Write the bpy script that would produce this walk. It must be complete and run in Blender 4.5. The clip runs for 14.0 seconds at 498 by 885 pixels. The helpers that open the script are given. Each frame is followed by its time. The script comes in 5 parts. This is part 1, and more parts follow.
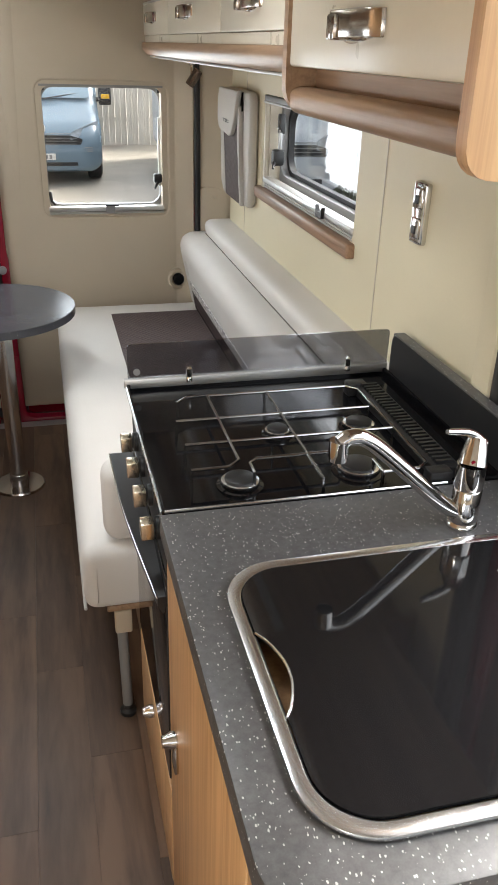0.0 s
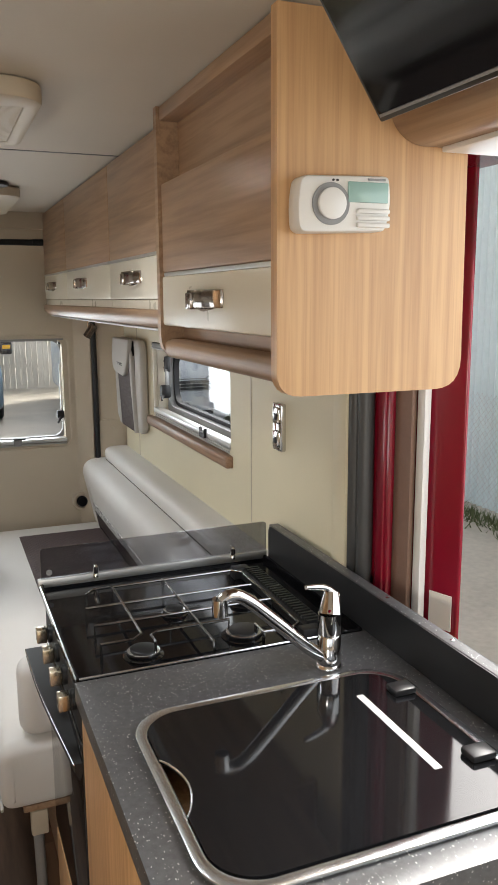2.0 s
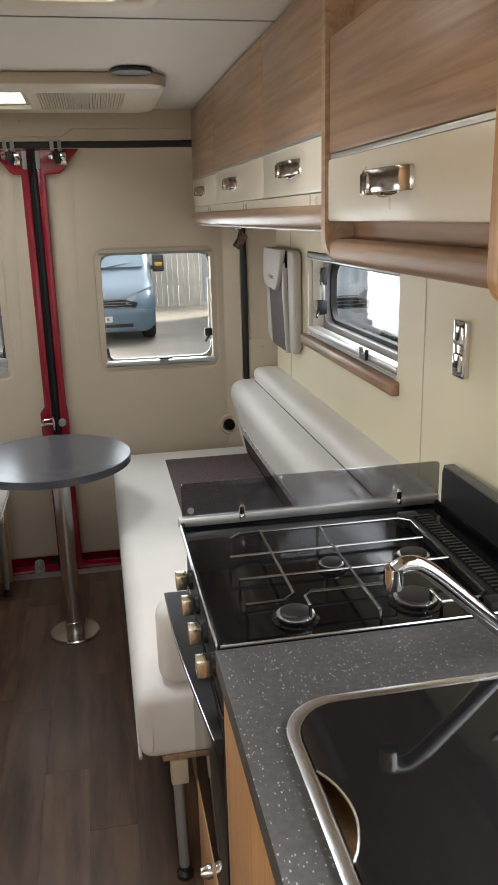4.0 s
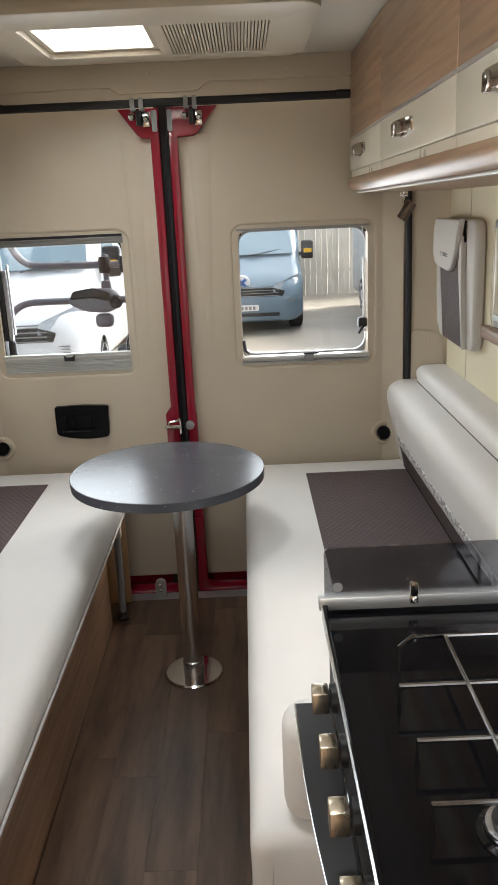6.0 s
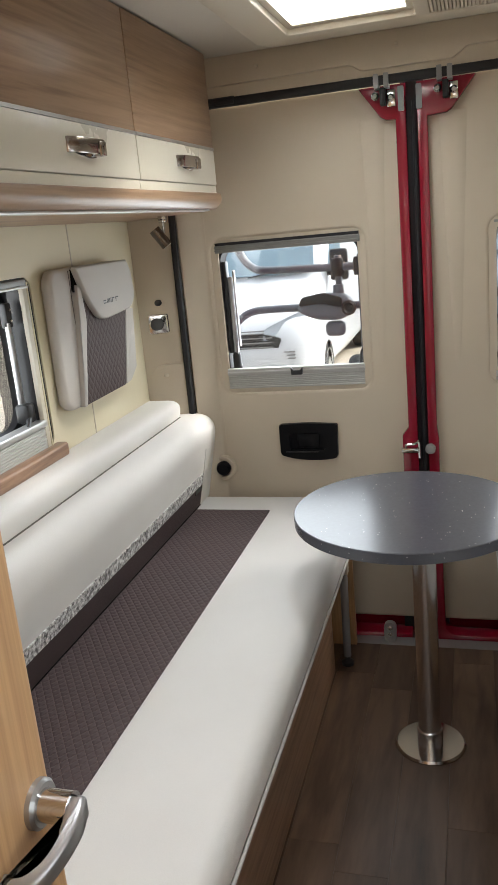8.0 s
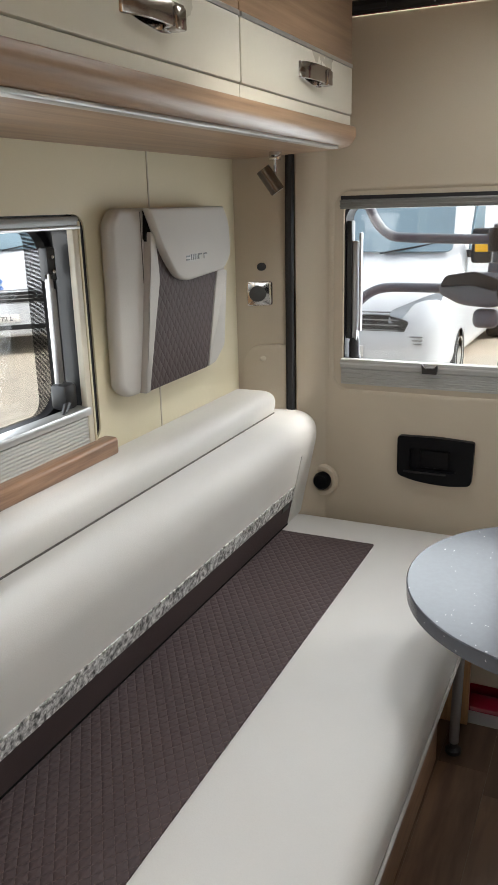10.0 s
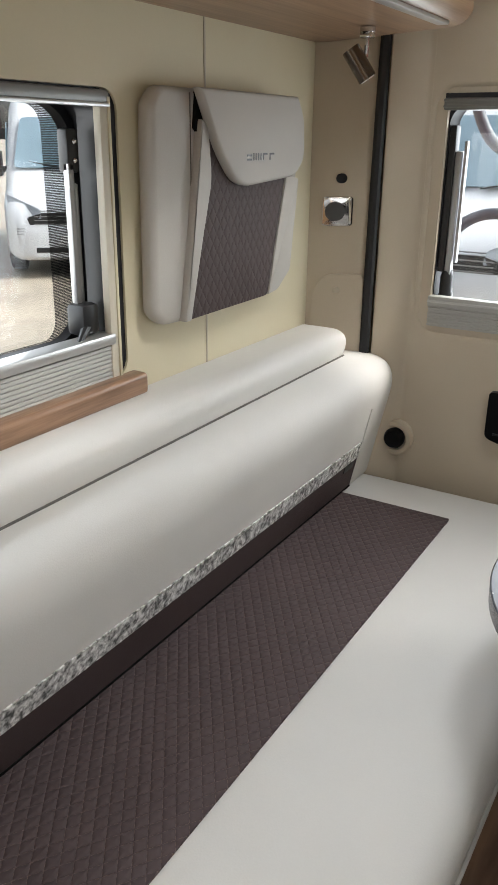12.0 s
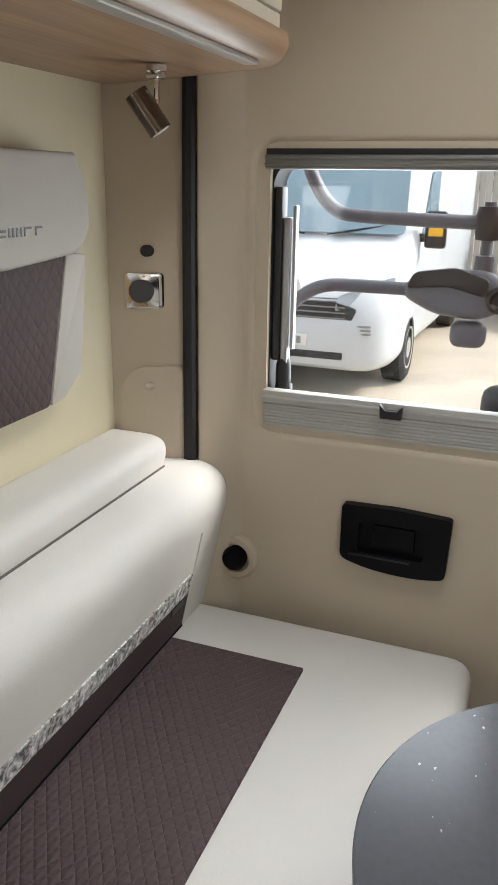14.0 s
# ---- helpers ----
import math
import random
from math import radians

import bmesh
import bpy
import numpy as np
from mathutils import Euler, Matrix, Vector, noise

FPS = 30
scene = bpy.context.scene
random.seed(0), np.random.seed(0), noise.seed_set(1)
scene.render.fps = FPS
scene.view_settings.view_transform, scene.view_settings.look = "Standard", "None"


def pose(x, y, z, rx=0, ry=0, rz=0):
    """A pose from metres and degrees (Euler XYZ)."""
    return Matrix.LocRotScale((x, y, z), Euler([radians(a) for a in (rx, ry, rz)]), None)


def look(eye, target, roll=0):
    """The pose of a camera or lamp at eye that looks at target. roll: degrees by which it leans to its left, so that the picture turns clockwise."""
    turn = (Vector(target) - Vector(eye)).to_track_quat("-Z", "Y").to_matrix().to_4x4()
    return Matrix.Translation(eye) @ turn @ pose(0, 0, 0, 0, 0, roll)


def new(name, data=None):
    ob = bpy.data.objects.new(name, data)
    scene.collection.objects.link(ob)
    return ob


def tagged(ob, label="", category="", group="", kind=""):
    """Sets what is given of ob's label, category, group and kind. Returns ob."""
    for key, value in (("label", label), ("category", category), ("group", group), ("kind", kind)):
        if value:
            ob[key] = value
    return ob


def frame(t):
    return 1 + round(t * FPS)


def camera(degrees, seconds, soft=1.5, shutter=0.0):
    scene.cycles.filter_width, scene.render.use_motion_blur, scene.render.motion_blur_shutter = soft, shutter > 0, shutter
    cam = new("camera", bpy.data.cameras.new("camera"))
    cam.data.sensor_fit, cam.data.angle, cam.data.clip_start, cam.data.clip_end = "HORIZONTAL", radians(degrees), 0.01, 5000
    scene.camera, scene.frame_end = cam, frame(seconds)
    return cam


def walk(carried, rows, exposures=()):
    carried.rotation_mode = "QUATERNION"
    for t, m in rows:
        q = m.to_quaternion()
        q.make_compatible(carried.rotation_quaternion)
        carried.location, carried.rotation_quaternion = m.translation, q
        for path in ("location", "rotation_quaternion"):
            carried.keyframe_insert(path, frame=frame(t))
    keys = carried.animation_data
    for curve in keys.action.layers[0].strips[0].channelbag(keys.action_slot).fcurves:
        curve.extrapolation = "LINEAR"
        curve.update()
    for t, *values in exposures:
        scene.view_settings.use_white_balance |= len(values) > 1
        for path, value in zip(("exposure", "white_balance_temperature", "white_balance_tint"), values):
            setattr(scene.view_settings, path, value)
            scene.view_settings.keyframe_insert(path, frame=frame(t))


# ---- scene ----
cam = camera(35.2, 14.0)
PATH = [
    (0, (0.218, -0.289, 1.495), (0.673, 1.437, 0.594), 1.8),
    (0.5, (0.218, -0.396, 1.487), (0.824, 1.306, 0.63), 2.5),
    (1, (0.2, -0.487, 1.493), (0.901, 1.247, 0.783), 1.5),
    (1.5, (0.174, -0.578, 1.524), (0.926, 1.232, 1.128), 0.2),
    (2, (0.163, -0.575, 1.523), (0.89, 1.252, 1.16), -0.3),
    (2.5, (0.176, -0.528, 1.52), (0.838, 1.31, 1.09), -0.7),
    (3, (0.196, -0.469, 1.519), (0.756, 1.381, 1.003), -1.3),
    (3.2, (0.203, -0.443, 1.516), (0.717, 1.412, 0.976), -1.5),
    (5.3, (0.216, 0.0, 1.402), (0.364, 1.914, 0.839), -1.4),
    (5.5, (0.206, 0.061, 1.394), (0.322, 1.975, 0.827), -1.8),
    (6, (0.26, 0.193, 1.416), (0.251, 2.11, 0.845), -2.6),
    (6.5, (0.255, 0.268, 1.402), (0.107, 2.18, 0.835), -3.2),
    (7, (0.21, 0.339, 1.396), (-0.086, 2.236, 0.833), -3.6),
    (7.5, (0.183, 0.41, 1.388), (-0.245, 2.283, 0.831), -4.3),
    (8, (0.174, 0.522, 1.394), (-0.382, 2.369, 0.867), -5.5),
    (8.2, (0.173, 0.564, 1.399), (-0.423, 2.405, 0.896), -5.7),
    (10.3, (-0.002, 1.101, 1.291), (-0.847, 2.808, 0.683), -0.9),
    (10.5, (-0.021, 1.132, 1.258), (-0.875, 2.818, 0.603), -0.5),
    (11, (-0.064, 1.179, 1.234), (-0.951, 2.804, 0.478), 0.4),
    (11.5, (-0.074, 1.237, 1.246), (-0.997, 2.834, 0.474), 0.6),
    (12, (-0.061, 1.305, 1.263), (-1.022, 2.903, 0.54), 0.7),
    (12.5, (-0.086, 1.38, 1.268), (-1.064, 2.984, 0.583), 0.7),
    (13, (-0.163, 1.497, 1.272), (-1.105, 3.141, 0.633), 1.1),
    (13.5, (-0.179, 1.607, 1.28), (-1.029, 3.312, 0.671), 1.2),
    (14, (-0.146, 1.697, 1.299), (-0.827, 3.469, 0.67), 0.9),
]
walk(cam, [(t, look(eye, target, roll)) for t, eye, target, roll in PATH], [(0.0, 1.66), (0.5, 1.52), (1.5, 1.32), (2.5, 1.32), (5.5, 1.60), (8.0, 1.58), (10.5, 1.32), (13.0, 1.34), (14.0, 1.42)])

# ---- light ----
world = bpy.data.worlds.new("overcast")
scene.world = world
world.use_nodes = True
wn, wl = world.node_tree.nodes, world.node_tree.links
sky = wn.new("ShaderNodeTexSky")
sky.sky_type, sky.sun_disc = "NISHITA", False
sky.sun_elevation, sky.sun_rotation = radians(42), radians(60)
sky.air_density, sky.dust_density = 1.0, 6.0
wn["Background"].inputs["Strength"].default_value = 0.15
pale = wn.new("ShaderNodeHueSaturation")
pale.inputs["Saturation"].default_value = 0.3
wl.new(sky.outputs[0], pale.inputs["Color"])
wl.new(pale.outputs[0], wn["Background"].inputs["Color"])

sun = new("sun", bpy.data.lights.new("sun", "SUN"))
sun.data.energy, sun.data.angle, sun.data.color = 1.2, radians(14), (1.0, 0.96, 0.9)
sun.matrix_world = look((6, 3, 7), (0, 0, 0))


def opening_light(name, eye, target, w, h, watts, color=(1.0, 0.98, 0.95)):
    """Sky light that comes in through one opening."""
    ob = new(name, bpy.data.lights.new(name, "AREA"))
    ob.data.shape, ob.data.size, ob.data.size_y = "RECTANGLE", w, h
    ob.data.energy, ob.data.color = watts, color
    ob.matrix_world = look(eye, target)
    return ob


DAY = (0.93, 0.97, 1.0)
opening_light("light_side_door", (1.25, -0.05, 1.35), (0.0, -0.05, 0.35), 1.2, 1.0, 4.0, DAY)
opening_light("light_windscreen", (0.04, -2.35, 1.35), (0.04, 0.0, 0.9), 1.5, 0.7, 1.0, DAY)
opening_light("light_cab_window", (-0.95, -1.50, 1.22), (0.2, -0.4, 0.05), 0.6, 0.4, 13.0, (1.0, 0.96, 0.88))
opening_light("light_roof_vent", (-0.105, 2.47, 2.0), (-0.105, 2.47, 0), 0.30, 0.36, 2.7, DAY)
opening_light("light_front_vent", (0.06, 1.10, 2.0), (0.06, 1.10, 0), 0.42, 0.26, 3.9, DAY)
opening_light("light_left_window", (-1.0, 1.75, 1.12), (0.0, 1.75, 0.8), 0.9, 0.36, 1.7, DAY)
opening_light("light_right_window", (1.07, 1.95, 1.23), (0.3, 1.95, 0.7), 0.7, 0.24, 0.5, DAY)
opening_light("light_rear_left", (-0.39, 3.12, 1.12), (-0.39, 0.0, 0.6), 0.42, 0.42, 1.3, DAY)
opening_light("light_rear_right", (0.465, 3.12, 1.12), (0.465, 0.0, 0.6), 0.42, 0.42, 1.0, DAY)


# ---- materials ----
def material(name, color, rough=0.5, metal=0.0, vary=0.12, scale=6.0, fine=120.0, bump=0.05, spec=0.5, dist=0.002):
    """A plain surface with blotches, grain and fine relief."""
    m = bpy.data.materials.new(name)
    m.use_nodes = True
    n, l = m.node_tree.nodes, m.node_tree.links
    b = n["Principled BSDF"]
    b.inputs["Metallic"].default_value = metal
    b.inputs["Specular IOR Level"].default_value = spec
    tc = n.new("ShaderNodeTexCoord")
    big, small = n.new("ShaderNodeTexNoise"), n.new("ShaderNodeTexNoise")
    big.inputs["Scale"].default_value, big.inputs["Detail"].default_value = scale, 4
    small.inputs["Scale"].default_value, small.inputs["Detail"].default_value = fine, 3
    mixn = n.new("ShaderNodeMath")
    mixn.operation = "ADD"
    half = n.new("ShaderNodeMath")
    half.operation, half.inputs[1].default_value = "MULTIPLY", 0.4
    ramp = n.new("ShaderNodeMapRange")
    ramp.inputs["From Min"].default_value, ramp.inputs["From Max"].default_value = 0.35, 1.05
    ramp.inputs["To Min"].default_value, ramp.inputs["To Max"].default_value = 1 - vary, 1 + vary
    hsv = n.new("ShaderNodeHueSaturation")
    hsv.inputs["Color"].default_value = (*color, 1)
    l.new(tc.outputs["Object"], big.inputs["Vector"]), l.new(tc.outputs["Object"], small.inputs["Vector"])
    l.new(small.outputs["Fac"], half.inputs[0])
    l.new(big.outputs["Fac"], mixn.inputs[0]), l.new(half.outputs[0], mixn.inputs[1])
    l.new(mixn.outputs[0], ramp.inputs["Value"]), l.new(ramp.outputs[0], hsv.inputs["Value"])
    l.new(hsv.outputs[0], b.inputs["Base Color"])
    rr = n.new("ShaderNodeMapRange")
    rr.inputs["To Min"].default_value, rr.inputs["To Max"].default_value = max(rough - 0.08, 0.01), min(rough + 0.08, 1)
    l.new(big.outputs["Fac"], rr.inputs["Value"]), l.new(rr.outputs[0], b.inputs["Roughness"])
    if bump:
        bp = n.new("ShaderNodeBump")
        bp.inputs["Strength"].default_value, bp.inputs["Distance"].default_value = bump, dist
        l.new(small.outputs["Fac"], bp.inputs["Height"]), l.new(bp.outputs[0], b.inputs["Normal"])
    return m


def wood(name, light, dark, grain="y", rough=0.4, stretch=14.0, density=26.0, plank=False):
    """Wood with long figure along one axis and fine pores."""
    m = bpy.data.materials.new(name)
    m.use_nodes = True
    n, l = m.node_tree.nodes, m.node_tree.links
    b = n["Principled BSDF"]
    tc, mp = n.new("ShaderNodeTexCoord"), n.new("ShaderNodeMapping")
    s = [density] * 3
    s["xyz".index(grain)] = density / stretch
    mp.inputs["Scale"].default_value = s
    info = n.new("ShaderNodeObjectInfo")
    shift = n.new("ShaderNodeVectorMath")
    shift.operation = "SCALE"
    l.new(info.outputs["Random"], shift.inputs["Scale"])
    shift.inputs[0].default_value = (7.3, 5.1, 3.7)
    l.new(shift.outputs[0], mp.inputs["Location"])
    l.new(tc.outputs["Object"], mp.inputs["Vector"])
    a, c, w = n.new("ShaderNodeTexNoise"), n.new("ShaderNodeTexNoise"), n.new("ShaderNodeTexWave")
    a.inputs["Scale"].default_value, a.inputs["Detail"].default_value, a.inputs["Distortion"].default_value = 0.9, 5, 1.2
    c.inputs["Scale"].default_value, c.inputs["Detail"].default_value = 5.0, 8
    w.wave_type, w.bands_direction = "RINGS", "XYZ"["xyz".index(grain)] if grain in "xyz" else "X"
    w.rings_direction = "XYZ"["xyz".index(grain)]
    w.inputs["Scale"].default_value, w.inputs["Distortion"].default_value = 0.32, 14.0
    w.inputs["Detail"].default_value, w.inputs["Detail Scale"].default_value = 3.0, 0.8
    for t in (a, c, w):
        l.new(mp.outputs[0], t.inputs["Vector"])
    m1, m2 = n.new("ShaderNodeMath"), n.new("ShaderNodeMath")
    m1.operation = m2.operation = "MULTIPLY_ADD"
    m1.inputs[1].default_value, m2.inputs[1].default_value = 0.14, 0.50
    l.new(w.outputs["Fac"], m1.inputs[0]), l.new(a.outputs["Fac"], m1.inputs[2])
    l.new(c.outputs["Fac"], m2.inputs[0]), l.new(m1.outputs[0], m2.inputs[2])
    ramp = n.new("ShaderNodeValToRGB")
    e = ramp.color_ramp.elements
    e[0].position, e[0].color = 0.50, (*dark, 1)
    e[1].position, e[1].color = 0.98, (*light, 1)
    l.new(m2.outputs[0], ramp.inputs["Fac"])
    last = ramp.outputs[0]
    if plank:
        hsv, mr = n.new("ShaderNodeHueSaturation"), n.new("ShaderNodeMapRange")
        mr.inputs["To Min"].default_value, mr.inputs["To Max"].default_value = 0.66, 1.34
        l.new(info.outputs["Random"], mr.inputs["Value"]), l.new(mr.outputs[0], hsv.inputs["Value"])
        l.new(last, hsv.inputs["Color"])
        last = hsv.outputs[0]
    l.new(last, b.inputs["Base Color"])
    b.inputs["Roughness"].default_value = rough
    bp = n.new("ShaderNodeBump")
    bp.inputs["Strength"].default_value, bp.inputs["Distance"].default_value = 0.12, 0.001
    l.new(c.outputs["Fac"], bp.inputs["Height"]), l.new(bp.outputs[0], b.inputs["Normal"])
    return m


def speckled(name, base, fleck, rough=0.35, scale=160.0, cut=0.10, few=0.86, mottle=0.2):
    """Laminate with scattered pale flecks of two sizes."""
    m = material(name, base, rough, vary=mottle, scale=110, fine=520, bump=0.02)
    n, l = m.node_tree.nodes, m.node_tree.links
    b = n["Principled BSDF"]
    old = b.inputs["Base Color"].links[0].from_socket
    tc = n.new("ShaderNodeTexCoord")
    for sc, ct in ((scale, cut), (scale * 0.6, cut * 0.5)):
        mp = n.new("ShaderNodeMapping")
        mp.inputs["Scale"].default_value = (sc, sc * 0.62, sc * 0.8)
        v = n.new("ShaderNodeTexVoronoi")
        v.inputs["Scale"].default_value = 1.0
        sep, thr, lt, mul = (n.new(k) for k in ("ShaderNodeSeparateColor", "ShaderNodeMath", "ShaderNodeMath", "ShaderNodeMath"))
        thr.operation, thr.inputs[1].default_value = "GREATER_THAN", few
        lt.operation = "LESS_THAN"
        size = n.new("ShaderNodeMath")
        size.operation, size.inputs[1].default_value = "MULTIPLY", ct * 4.4
        l.new(sep.outputs[1], size.inputs[0]), l.new(size.outputs[0], lt.inputs[1])
        mul.operation = "MULTIPLY"
        wob, sub, add = n.new("ShaderNodeTexNoise"), n.new("ShaderNodeVectorMath"), n.new("ShaderNodeVectorMath")
        wob.inputs["Scale"].default_value, wob.inputs["Detail"].default_value = 2.6, 3
        sub.operation, sub.inputs["Scale"].default_value, add.operation = "SCALE", 0.9, "ADD"
        l.new(tc.outputs["Object"], mp.inputs["Vector"]), l.new(mp.outputs[0], wob.inputs["Vector"])
        l.new(wob.outputs["Color"], sub.inputs[0]), l.new(sub.outputs[0], add.inputs[0]), l.new(mp.outputs[0], add.inputs[1])
        l.new(add.outputs[0], v.inputs["Vector"])
        l.new(v.outputs["Color"], sep.inputs[0]), l.new(sep.outputs[0], thr.inputs[0])
        l.new(v.outputs["Distance"], lt.inputs[0])
        l.new(thr.outputs[0], mul.inputs[0]), l.new(lt.outputs[0], mul.inputs[1])
        mx = n.new("ShaderNodeMix")
        mx.data_type = "RGBA"
        l.new(mul.outputs[0], mx.inputs[0]), l.new(old, mx.inputs[6])
        mx.inputs[7].default_value = (*fleck, 1)
        old = mx.outputs[2]
    l.new(old, b.inputs["Base Color"])
    l.remove(b.inputs["Roughness"].links[0])
    b.inputs["Roughness"].default_value = rough
    return m


def clear(name, tint=(1, 1, 1), rough=0.0, ior=1.45, most=0.22):
    m = bpy.data.materials.new(name)
    m.use_nodes = True
    n, l = m.node_tree.nodes, m.node_tree.links
    n.remove(n["Principled BSDF"])
    t, g, mx, fr = (n.new(k) for k in ("ShaderNodeBsdfTransparent", "ShaderNodeBsdfGlossy", "ShaderNodeMixShader", "ShaderNodeFresnel"))
    t.inputs[0].default_value = (*tint, 1)
    g.inputs["Roughness"].default_value = rough
    fr.inputs["IOR"].default_value = ior
    cap = n.new("ShaderNodeMath")
    cap.operation, cap.inputs[1].default_value = "MINIMUM", most
    l.new(fr.outputs[0], cap.inputs[0])
    l.new(cap.outputs[0], mx.inputs[0]), l.new(t.outputs[0], mx.inputs[1]), l.new(g.outputs[0], mx.inputs[2])
    l.new(mx.outputs[0], n["Material Output"].inputs[0])
    return m


M = {}
M["lining"] = material("beige_lining", (0.50, 0.43, 0.33), 0.55, vary=0.05, scale=3, fine=300, bump=0.05)
M["wall"] = material("cream_wallboard", (0.66, 0.60, 0.43), 0.5, vary=0.04, scale=4, fine=240, bump=0.04)
M["ceiling"] = material("ceiling_board", (0.58, 0.54, 0.47), 0.6, vary=0.04, scale=4, fine=240, bump=0.05)
M["oak"] = wood("oak_long", (0.36, 0.234, 0.145), (0.205, 0.124, 0.074), "y", 0.38, 26.0, 44.0)
M["oak_v"] = wood("oak_upright", (0.60, 0.37, 0.185), (0.42, 0.235, 0.11), "z", 0.4, 40.0, 64.0)
M["cream"] = material("cream_lacquer", (0.62, 0.58, 0.48), 0.3, vary=0.03, bump=0.01)
M["seat"] = material("pale_leatherette", (0.69, 0.675, 0.645), 0.62, vary=0.05, scale=5, fine=420, bump=0.15, spec=0.35)
M["worktop"] = speckled("speckled_worktop", (0.086, 0.086, 0.088), (0.46, 0.46, 0.44), 0.36, 430, 0.12, 0.85, 0.34)
M["tabletop"] = speckled("speckled_tabletop", (0.072, 0.077, 0.090), (0.34, 0.34, 0.34), 0.24, 240, 0.08, 0.965, 0.08)
M["black_glass"] = material("black_glass", (0.009, 0.009, 0.010), 0.04, vary=0.02, bump=0, spec=0.5)
M["hob_glass"] = material("black_hob_glass", (0.005, 0.005, 0.006), 0.05, vary=0.02, bump=0, spec=0.22)
M["walnut"] = wood("brown_oak_ledge_and_shaded_panel", (0.32, 0.19, 0.115), (0.14, 0.075, 0.042), "y", 0.35, 20.0, 60.0)
M["dark_bronze"] = material("dark_bronze", (0.15, 0.12, 0.095), 0.25, 1.0, vary=0.06, bump=0)
M["headrest"] = material("grey_beige_leatherette", (0.47, 0.45, 0.415), 0.6, vary=0.06, scale=6, fine=420, bump=0.15, spec=0.35)
# matt black for shade drawn under the flaps and in the seat crease
M["shade_black"] = material("painted_shade_black", (0.008, 0.008, 0.008), 0.9, vary=0.2, spec=0.05)
M["satin"] = material("satin_grey_metal", (0.42, 0.42, 0.42), 0.38, 0.9, vary=0.06, fine=200, bump=0.03)
M["pull_chrome"] = material("smoked_chrome", (0.42, 0.39, 0.37), 0.16, 1.0, vary=0.05, bump=0)
M["gloss_black"] = material("deep_black_plastic", (0.003, 0.003, 0.004), 0.42, vary=0.1, bump=0.01, spec=0.15)
M["rack_grey"] = material("dark_grey_powder_coat", (0.13, 0.15, 0.17), 0.45, vary=0.1, scale=20, fine=500, bump=0.03)
M["blind_case"] = material("dark_grey_aluminium", (0.20, 0.20, 0.19), 0.4, 0.3, vary=0.05, bump=0.01)
M["chrome"] = material("chrome", (0.62, 0.61, 0.60), 0.09, 1.0, vary=0.03, bump=0)
M["steel"] = material("brushed_steel", (0.78, 0.80, 0.82), 0.24, 1.0, vary=0.06, fine=300, bump=0.02)
M["black"] = material("black_plastic", (0.012, 0.012, 0.013), 0.4, vary=0.1, bump=0.03)
M["rubber"] = material("black_rubber", (0.010, 0.010, 0.012), 0.6, vary=0.1, bump=0.05)
M["red"] = material("red_paint", (0.215, 0.004, 0.018), 0.18, vary=0.06, bump=0.0, spec=0.6)
M["grey_plastic"] = material("grey_plastic", (0.24, 0.24, 0.24), 0.45, vary=0.05)
M["blind"] = material("grey_blind", (0.42, 0.42, 0.40), 0.6, vary=0.05)
M["white_plastic"] = material("white_plastic", (0.74, 0.73, 0.70), 0.35, vary=0.03, bump=0.01)
M["pane"] = clear("acrylic_pane", (0.93, 0.95, 0.96))
M["smoked"] = clear("smoked_glass", (0.70, 0.70, 0.72), 0.0, 2.2, 0.5)
M["frit"] = bpy.data.materials.new("dotted_pane_border")
M["frit"].use_nodes = True
fn, fl_ = M["frit"].node_tree.nodes, M["frit"].node_tree.links
f_tc, f_mp, f_v, f_c, f_t, f_m = (fn.new(k) for k in ("ShaderNodeTexCoord", "ShaderNodeMapping", "ShaderNodeTexVoronoi", "ShaderNodeMath", "ShaderNodeBsdfTransparent", "ShaderNodeMixShader"))
f_mp.inputs["Scale"].default_value = (1, 420, 420)
f_v.inputs["Scale"].default_value, f_v.inputs["Randomness"].default_value = 1.0, 0.0
f_c.operation, f_c.inputs[1].default_value = "LESS_THAN", 0.40
fn["Principled BSDF"].inputs["Base Color"].default_value = (0.012, 0.012, 0.012, 1)
fl_.new(f_tc.outputs["Object"], f_mp.inputs["Vector"]), fl_.new(f_mp.outputs[0], f_v.inputs["Vector"])
fl_.new(f_v.outputs["Distance"], f_c.inputs[0]), fl_.new(f_c.outputs[0], f_m.inputs[0])
fl_.new(f_t.outputs[0], f_m.inputs[1]), fl_.new(fn["Principled BSDF"].outputs[0], f_m.inputs[2])
fl_.new(f_m.outputs[0], fn["Material Output"].inputs[0])
M["plank"] = wood("dark_oak_vinyl", (0.148, 0.090, 0.057), (0.052, 0.031, 0.021), "y", 0.40, 7, 14, True)
M["joint"] = material("dark_joint", (0.050, 0.031, 0.022), 0.7)
M["brown_fabric"] = material("brown_cloth", (0.056, 0.036, 0.036), 0.75, vary=0.15, scale=8, fine=700, bump=0.3)
M["wire"] = material("dark_enamel_wire", (0.30, 0.30, 0.30), 0.20, 1.0, vary=0.1, bump=0)
M["bronze"] = material("satin_bronze", (0.74, 0.65, 0.51), 0.25, 1.0, vary=0.05, bump=0.01)


